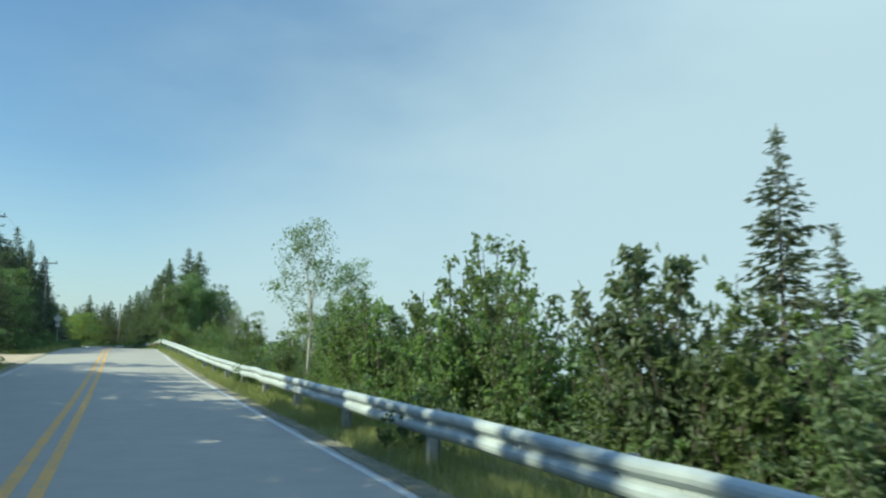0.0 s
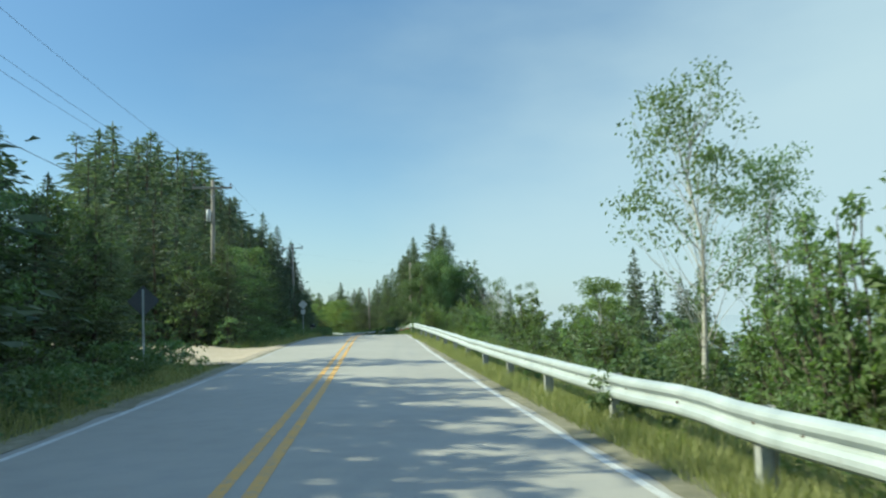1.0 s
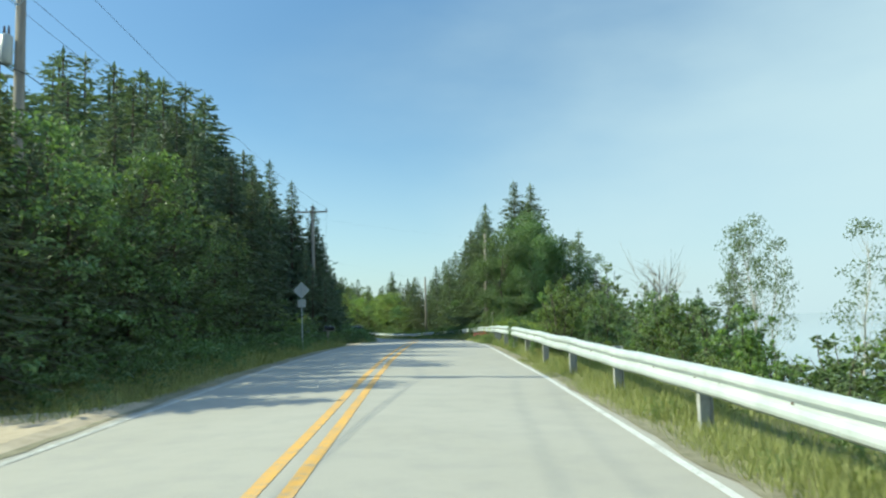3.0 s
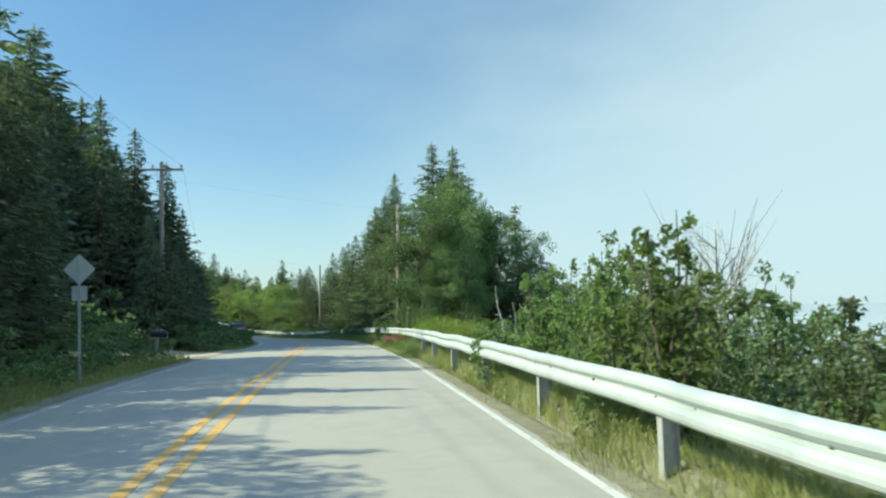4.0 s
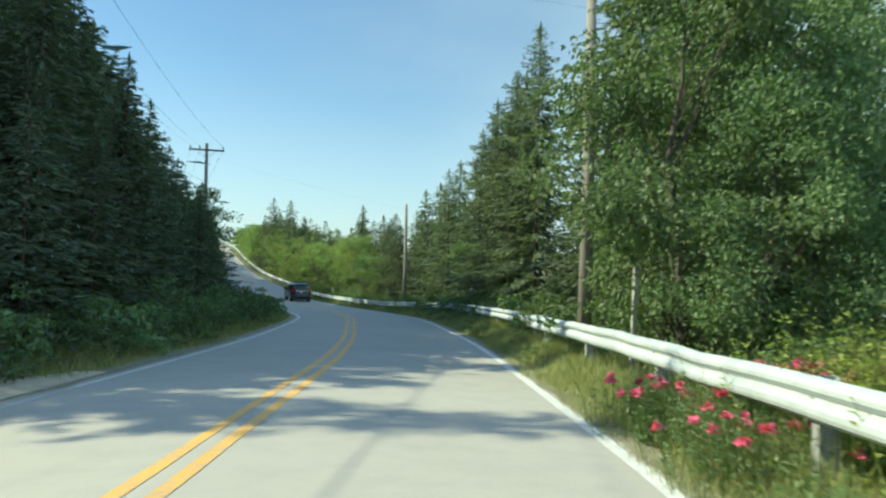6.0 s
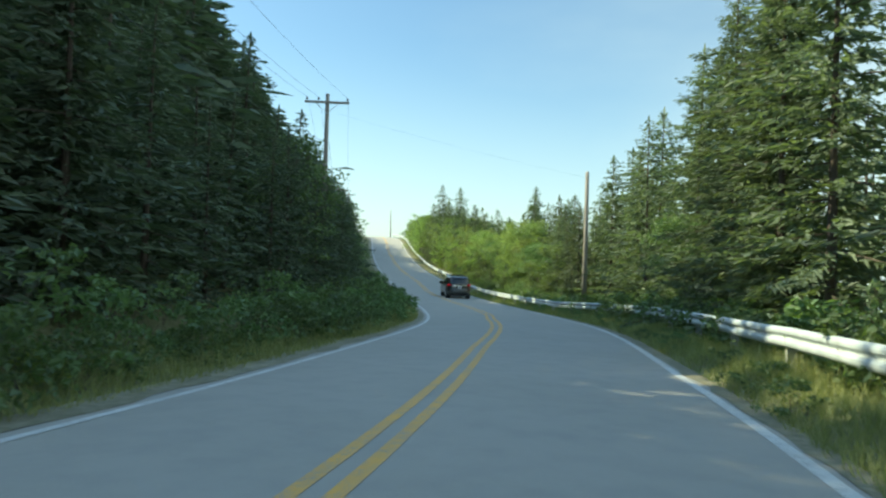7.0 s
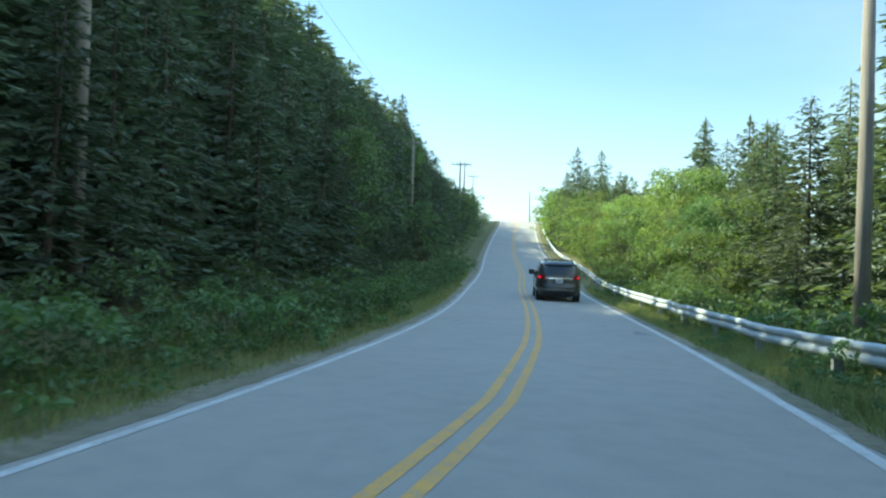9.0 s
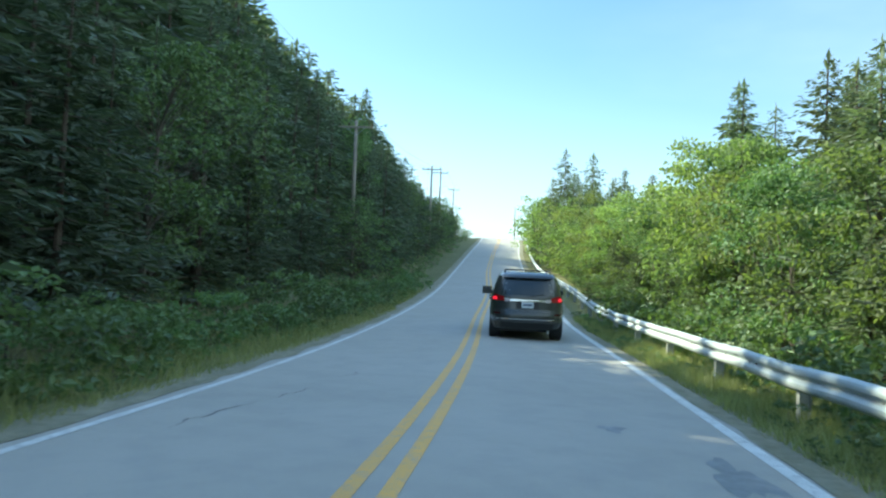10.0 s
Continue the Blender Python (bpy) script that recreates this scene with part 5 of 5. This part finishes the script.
def plate_buf(corners, thick=0.004, radius=0.04):
    """A flat sign blank with rounded corners in the x-z plane."""
    buf, ring = Buf(), []
    n = len(corners)
    for k in range(n):
        p, a, b = (np.array(corners[i % n], float) for i in (k, k - 1, k + 1))
        u, v = unit(a - p), unit(b - p)
        for q in np.linspace(0, 1, 5):
            ring.append(p + u * radius * (1 - q) ** 2 + v * radius * q ** 2)
    m = len(ring)
    buf.add([(x, 0, z) for x, z in ring] + [(x, thick, z) for x, z in ring],
            [tuple(range(m))[::-1], tuple(range(m, 2 * m))] + [(i, (i + 1) % m, m + (i + 1) % m, m + i) for i in range(m)])
    return buf


def road_sign(s, d, centre, half, face, tab, label):
    """A diamond sign on a steel channel post, seen from its back."""
    foot = at(s, d, -0.25)
    sign = thing("road_sign", label, "road sign", "road signs")
    sign.matrix_world = pose(foot.x, foot.y, foot.z, 0.6, -1.0, heading(s))
    c = on_line(s)[0][2] + centre * U - foot.z
    stem = Buf()
    for x in (-0.024, 0.018):
        stem.box((x, -0.034, 0), (x + 0.006, -0.004, c + half * 0.75), None, 0)
    stem.box((-0.024, -0.008, 0), (0.024, -0.003, c + half * 0.75), None, 0)
    part("post", stem, M["steel"], sign)
    part("sign_plate", plate_buf([(0, c + half), (half, c), (0, c - half), (-half, c)]), face, sign)
    if tab:
        t = c - half - 0.03
        part("tab_plate", plate_buf([(-tab, t), (tab, t), (tab, t - 2 * tab), (-tab, t - 2 * tab)], 0.004, 0.03), face, sign)
    for z in (c + half * 0.45, c - half * 0.45):
        nut = Buf()
        nut.tube([(0, -0.052, z), (0, 0.012, z)], [0.011, 0.011], 6)
        part("bolt", nut, M["steel"], sign)
    return sign


road_sign(106.5, -3.8, 2.27, 0.36, M["alu"], 0.17, "grey back of a diamond road sign with tab plate")
road_sign(71.2, -4.35, 1.78, 0.42, M["dark_alu"], 0, "dark back of a diamond road sign among the bushes")


def mailbox():
    foot = at(113.6, -3.9, -0.2)
    box = thing("mailbox", "black round-topped mailbox on a leaning wooden post", "mailbox")
    box.matrix_world = pose(foot.x, foot.y, foot.z, 0, 0, heading(113.6) + 90) @ pose(0, 0, 0, 4, -5, 0)
    leg = Buf()
    leg.box((-0.05, -0.05, 0), (0.05, 0.05, 1.12), None, 0.008)
    part("post", leg, M["post"], box)
    arm = Buf()
    arm.box((-0.07, -0.34, 1.122), (0.07, 0.26, 1.16), None, 0.006)
    part("shelf", arm, M["post"], box)
    shell, ends = Buf(), []
    ring = [(-0.085, 0.0), (-0.085, 0.12)] + [(-0.085 * math.cos(a), 0.12 + 0.085 * math.sin(a)) for a in np.linspace(0.2, math.pi - 0.2, 9)] + [(0.085, 0.12), (0.085, 0.0)]
    k = len(ring)
    verts = [(x, y, 1.165 + z) for y in (-0.3, 0.2) for x, z in ring]
    shell.add(verts, [(i, i + 1, k + i + 1, k + i) for i in range(k - 1)] + [(0, k, 2 * k - 1, k - 1), tuple(range(k, 2 * k))])
    part("box_shell", shell, M["black_box"], box)
    door = Buf()
    verts = [(x * 1.04, y, 1.165 + z * 1.03) for y in (-0.318, -0.303) for x, z in ring]
    door.add(verts, [tuple(range(k))[::-1], tuple(range(k, 2 * k))] + [(i, (i + 1) % k, k + (i + 1) % k, k + i) for i in range(k)])
    lid = part("door", door, M["black_box"], box)
    knob = Buf()
    knob.tube([(0, -0.318, 1.33), (0, -0.345, 1.335)], [0.012, 0.016], 7)
    part("handle", knob, M["steel"], lid)
    flag = Buf()
    flag.box((0.088, -0.15, 1.25), (0.094, -0.13, 1.42), None, 0)
    flag.box((0.088, -0.15, 1.36), (0.094, -0.05, 1.42), None, 0)
    part("flag", flag, M["alu"], box)


mailbox()


def marker_stake():
    foot = at(126.0, 4.88, -0.2)
    stake = thing("marker_stake", "pale square wooden marker stake behind the rail", "stake")
    stake.matrix_world = pose(foot.x, foot.y, foot.z, 1, 1.5, heading(125) + 10)
    buf = Buf()
    buf.box((-0.04, -0.04, 0), (0.04, 0.04, 2.05), None, 0.006)
    part("stake_body", buf, M["dead"], stake)
    band = Buf()
    band.box((-0.043, -0.043, 1.72), (0.043, 0.043, 1.86), None, 0.004)
    part("reflector_band", band, M["alu"], stake, "dull grey band")


marker_stake()


# ---- the minivan ----
paint = Nodes("dark_metallic_paint")
paint.base(paint.ramp(paint.noise(400.0, 2.0), (0.3, (0.040, 0.043, 0.042)), (0.7, (0.070, 0.075, 0.073))), 0.35, 0.45)
paint.bsdf.inputs["Coat Weight"].default_value, paint.bsdf.inputs["Coat Roughness"].default_value = 0.8, 0.08
glass = Nodes("tinted_glass")
glass.base((0.022, 0.028, 0.03), 0.06, 0.0, 0.7)
red = Nodes("red_lamp_lens")
red.base((0.30, 0.012, 0.015), 0.12)
bulb = Nodes("lit_lamp_bulb")
bulb.base((0.5, 0.01, 0.02), 0.2)
bulb.bsdf.inputs["Emission Color"].default_value, bulb.bsdf.inputs["Emission Strength"].default_value = (1.0, 0.02, 0.05, 1), 0.45
M.update(paint=paint.mat, glass=glass.mat, red=red.mat, bulb=bulb.mat,
         dark_red=plain("unlit_red_lens", (0.07, 0.012, 0.013), 0.25, 0.0, 60, 0.15, 0.0),
         chrome=plain("chrome", (0.75, 0.76, 0.77), 0.15, 1.0, 20, 0.06, 0.0),
         clear=plain("pale_lamp_lens", (0.55, 0.50, 0.48), 0.15, 0.0, 60, 0.15, 0.1),
         rubber=plain("tyre_rubber", (0.022, 0.022, 0.023), 0.85, 0.0, 90, 0.3, 0.3),
         trim=plain("black_plastic", (0.018, 0.019, 0.02), 0.55, 0.0, 120, 0.3, 0.2),
         alloy=plain("alloy_wheel", (0.42, 0.43, 0.44), 0.3, 0.9, 40, 0.1, 0.05),
         number=plain("pale_number_plate", (0.62, 0.66, 0.68), 0.4, 0.0, 60, 0.08, 0.0),
         ink=plain("dark_blue_bars", (0.05, 0.07, 0.14), 0.5, 0.0, 60, 0.1, 0.0))

LEVEL = np.array([  # height, half width, rear, front
    (.27, .90, .12, 4.90), (.45, .965, .02, 5.03), (.62, .985, .0, 5.07), (.70, .985, .025, 5.06), (.80, .985, .07, 5.02), (.98, .975, .10, 4.86),
    (1.07, .96, .115, 4.52), (1.15, .935, .135, 4.05), (1.30, .89, .20, 3.60), (1.45, .84, .28, 3.22), (1.60, .785, .375, 2.88), (1.68, .74, .45, 2.70),
    (1.73, .66, .56, 2.50), (1.752, .50, .80, 2.25)])


def level(z):
    return [float(np.interp(z, LEVEL[:, 0], LEVEL[:, k])) for k in (1, 2, 3)]


def rear_y(x, z):
    w, yr, yf = level(z)
    half = (yf - yr) / 2
    return yr + half - half * max(0.0, 1 - (abs(x) / w) ** 3.2) ** (1 / 9.0)


def side_x(y, z):
    w, yr, yf = level(z)
    half = (yf - yr) / 2
    return w * max(0.0, 1 - (abs(y - yr - half) / half) ** 9.0) ** (1 / 3.2)


def patch(corners, out, side=0, n=8, m=6, thick=0.012):
    """A panel that follows the rear (side 0) or a flank (-1, 1): four corners as (across, height)."""
    c = [np.array(p, float) for p in corners]
    rows, inner = [], []
    for i in range(m):
        for j in range(n):
            u, v = j / (n - 1), i / (m - 1)
            q = (c[0] * (1 - u) + c[1] * u) * (1 - v) + (c[3] * (1 - u) + c[2] * u) * v
            a, z = q
            if side == 0:
                y = rear_y(a, z)
                rows.append((a, y - out, z))
                inner.append((a, y - out + thick, z))
            else:
                x = side_x(a, z)
                rows.append((side * (x + out), a, z))
                inner.append((side * (x + out - thick), a, z))
    k = n * m
    faces = [(i * n + j, i * n + j + 1, (i + 1) * n + j + 1, (i + 1) * n + j) for i in range(m - 1) for j in range(n - 1)]
    rim = [*range(n), *(i * n + n - 1 for i in range(1, m)), *(k - 2 - j for j in range(n - 1)), *(i * n for i in range(m - 2, 0, -1))]
    buf = Buf()
    buf.add(rows + inner, faces + [tuple(v + k for v in f[::-1]) for f in faces] + [(rim[i], rim[(i + 1) % len(rim)], rim[(i + 1) % len(rim)] + k, rim[i] + k) for i in range(len(rim))])
    return buf


def minivan(s, d):
    p, _, r = on_line(s)
    van = thing("minivan", "dark grey-green minivan with lit red tail lamps on the road", "car")
    van.matrix_world = pose(p[0] + r[0] * d, p[1] + r[1] * d, p[2] - 0.018 * abs(d) + 0.004, 1.2, 0, heading(s))
    body, n = Buf(), 132
    zs = np.unique(np.r_[LEVEL[:, 0], np.linspace(.27, 1.752, 26)])
    verts = []
    for z in zs:
        w, yr, yf = level(z)
        half, mid = (yf - yr) / 2, (yf + yr) / 2
        for a in np.linspace(0, 2 * np.pi, n, endpoint=False):
            ca, sa = math.cos(a), math.sin(a)
            verts.append((w * math.copysign(abs(ca) ** (2 / 3.2), ca), mid + half * math.copysign(abs(sa) ** (2 / 9.0), sa), z))
    wheels = (0.98, 3.98)
    faces = []
    for i in range(len(zs) - 1):
        for j in range(n):
            f = (i * n + j, i * n + (j + 1) % n, (i + 1) * n + (j + 1) % n, (i + 1) * n + j)
            c = np.mean([verts[v] for v in f], axis=0)
            if abs(c[0]) > 0.8 and any(math.hypot(c[1] - y, c[2] - 0.34) < 0.40 for y in wheels):
                continue
            faces.append(f)
    top = (len(zs) - 1) * n
    faces += [tuple(top + j for j in range(n)), tuple(range(n))[::-1]]
    body.add(verts, faces)
    body_ob = part("body", body, M["paint"], van, smooth=True)
    part("rear_window", patch([(-.70, 1.16), (.70, 1.16), (.585, 1.60), (-.585, 1.60)], 0.004, 0, 12, 6), M["glass"], van)
    for sx in (-1, 1):
        lamp = part("tail_lamp", patch([(sx * .955, .985), (sx * .60, 1.005), (sx * .62, 1.115), (sx * .905, 1.17)], 0.014, 0, 8, 5, 0.03), M["red"], van, "red tail lamp")
        part("lamp_bulb", patch([(sx * .91, 1.02), (sx * .80, 1.025), (sx * .80, 1.095), (sx * .895, 1.10)], 0.018, 0, 5, 4, 0.02), M["bulb"], lamp, "glowing red bulb")
        part("reversing_lens", patch([(sx * .60, .985), (sx * .46, .99), (sx * .47, 1.06), (sx * .61, 1.075)], 0.012, 0, 5, 4, 0.02), M["clear"], lamp, "pale reversing lens")
        part("bumper_reflector", patch([(sx * .88, .66), (sx * .70, .66), (sx * .70, .70), (sx * .88, .70)], 0.055, 0, 4, 3), M["dark_red"], van)
        for y0, y1, z1 in ((.62, 1.55, 1.56), (1.62, 2.35, 1.57), (2.42, 3.15, 1.50)):
            part("side_window", patch([(y0, 1.12), (y1 + (.35 if y1 > 3 else 0), 1.12), (y1, z1 if y1 < 3 else 1.40), (y0 + (.1 if y0 < 1 else 0), z1)], 0.004, sx, 8, 6), M["glass"], van)
        mirror = Buf()
        mirror.box((sx * 0.98 - 0.0, 3.28, 1.07), (sx * 1.20, 3.38, 1.23), None, 0.03)
        stalk = part("side_mirror", mirror, M["paint"], van)
        arm = Buf()
        arm.tube([(sx * 0.90, 3.34, 1.09), (sx * 1.0, 3.33, 1.12)], [0.03, 0.03], 6)
        part("mirror_arm", arm, M["trim"], stalk)
        rack = Buf()
        rack.tube([(sx * .60, .62, 1.70), (sx * .60, .75, 1.79), (sx * .60, 1.6, 1.815), (sx * .60, 2.35, 1.79), (sx * .60, 2.5, 1.72)], [0.016] * 5, 7)
        part("roof_rail", rack, M["trim"], van)
        strip_ = patch([(.75, .70), (4.3, .70), (4.3, .76), (.75, .76)], 0.012, sx, 14, 3)
        part("side_moulding", strip_, M["paint"], van)
        for y in (1.2, 2.9):
            hand = Buf()
            x = side_x(y, 1.0)
            hand.box((sx * (x + .005), y, .985), (sx * (x + .035), y + .18, 1.015), None, 0.006)
            part("door_handle", hand, M["paint"], van)
        for y in wheels:
            tyre, rim = Buf(), Buf()
            cx = sx * 0.865
            tyre.tube([(cx - .11, y, .33), (cx - .095, y, .33), (cx + .095, y, .33), (cx + .11, y, .33)], [.29, .33, .33, .29], 28)
            wheel = part("wheel", tyre, M["rubber"], van, "black tyre")
            rim.tube([(cx + sx * .085, y, .33), (cx + sx * .113, y, .33)], [.21, .20], 20)
            part("rim", rim, M["alloy"], wheel)
            liner = Buf()
            liner.tube([(cx - sx * .2, y, .36), (cx + sx * .085, y, .36)], [.40, .40], 22, False)
            part("arch_liner", liner, M["trim"], van)
    part("spoiler", patch([(-.66, 1.615), (.66, 1.615), (.62, 1.70), (-.62, 1.70)], 0.10, 0, 12, 4, 0.09), M["paint"], van)
    brake = part("high_brake_lamp", patch([(-.16, 1.60), (.16, 1.60), (.16, 1.625), (-.16, 1.625)], 0.03, 0, 5, 3), M["dark_red"], van)
    part("chrome_strip", patch([(-.46, 1.005), (.46, 1.005), (.46, 1.05), (-.46, 1.05)], 0.022, 0, 10, 3, 0.02), M["chrome"], van, "chrome tailgate strip")
    plate = part("number_plate", patch([(-.155, .835), (.155, .835), (.155, .985), (-.155, .985)], 0.016, 0, 5, 4, 0.008), M["number"], van, "pale number plate with plain bars")
    part("plate_bar", patch([(-.12, .885), (.12, .885), (.12, .935), (-.12, .935)], 0.020, 0, 5, 3, 0.003), M["ink"], plate)
    part("plate_recess", patch([(-.30, .81), (.30, .81), (.28, 1.0), (-.28, 1.0)], 0.006, 0, 8, 4, 0.004), M["trim"], van)
    part("rear_bumper", patch([(-.965, .46), (.965, .46), (.96, .735), (-.96, .735)], 0.045, 0, 16, 7, 0.09), M["paint"], van)
    part("bumper_step", patch([(-.62, .735), (.62, .735), (.62, .745), (-.62, .745)], 0.048, 0, 10, 3, 0.05), M["trim"], van)
    part("bumper_seam", patch([(-.93, .535), (.93, .535), (.93, .55), (-.93, .55)], 0.050, 0, 14, 3), M["chrome"], van)
    part("valance", patch([(-.80, .30), (.80, .30), (.84, .45), (-.84, .45)], 0.015, 0, 12, 4, 0.05), M["trim"], van)
    blade = Buf()
    blade.tube([(.05, rear_y(0, 1.13) - .02, 1.13), (.42, rear_y(.4, 1.2) - .02, 1.205)], [0.012, 0.008], 6)
    part("rear_wiper", blade, M["trim"], van)
    pipe = Buf()
    pipe.tube([(.55, .5, .25), (.55, .03, .24)], [0.028, 0.028], 10)
    part("exhaust_pipe", pipe, M["steel"], van)
    floor = Buf()
    floor.box((-.72, .35, .20), (.72, 4.6, .30), None, 0.03)
    part("underbody", floor, M["trim"], van)
    for x in (-.42, 0, .42):
        bar = Buf()
        bar.tube([(-.60, 1.0 + (x + .42) * 1.6, 1.805), (.60, 1.0 + (x + .42) * 1.6, 1.805)], [0.014, 0.014], 6)
        part("roof_bar", bar, M["trim"], van)
    return van


minivan(180.2, 1.25 * U)


# ---- marks on the asphalt ----
tar = plain("dark_crack_filler", (0.10, 0.10, 0.10), 0.7, 0.0, 80, 0.3, 0.2)
stain_mat = plain("oil_stain", (0.225, 0.225, 0.22), 0.6, 0.0, 9, 0.35, 0.1)


def crack(s0, d0, s1, d1, seed):
    g = np.random.default_rng(seed)
    n = 26
    line = np.c_[np.linspace(s0, s1, n), np.linspace(d0, d1, n) + np.cumsum(g.normal(0, 0.025, n))]
    verts = []
    for k, (s, d) in enumerate(line):
        p, _, r = on_line(s)
        w = 0.016 * g.uniform(0.2, 1.3) * math.sin(math.pi * (k + .5) / n)
        for e in (-w, w):
            x = d * U + e
            verts.append((p[0] + r[0] * x, p[1] + r[1] * x, p[2] - 0.018 * abs(x) + 0.004))
    buf = Buf()
    buf.add(verts, [(2 * i, 2 * i + 1, 2 * i + 3, 2 * i + 2) for i in range(n - 1)])
    tagged(part("road_crack", buf, tar), "thin grey crack in the asphalt", "crack", "", "structure")


def stain(s, d, ls, ld, seed):
    g = np.random.default_rng(seed)
    ring = []
    for a in np.linspace(0, 2 * np.pi, 30, endpoint=False):
        k = 1 + 0.3 * math.sin(3 * a + seed) + 0.15 * math.sin(7 * a) + g.normal(0, 0.06)
        ss, x = s + ls * k * math.cos(a), (d + ld * k * math.sin(a)) * U
        p, _, r = on_line(ss)
        ring.append((p[0] + r[0] * x, p[1] + r[1] * x, p[2] - 0.018 * abs(x) + 0.0035))
    buf = Buf()
    buf.add(ring, [tuple(range(30))])
    tagged(part("oil_stain", buf, stain_mat), "dark oil stain on the asphalt", "stain", "", "structure")


crack(168.6, -2.0, 170.2, -1.75, 3)
crack(170.4, -1.7, 171.4, -1.5, 4)
crack(172.4, -1.4, 173.2, -1.2, 5)
stain(168.3, 2.45, 0.55, 0.18, 2)
stain(169.9, 1.75, 0.16, 0.12, 5)
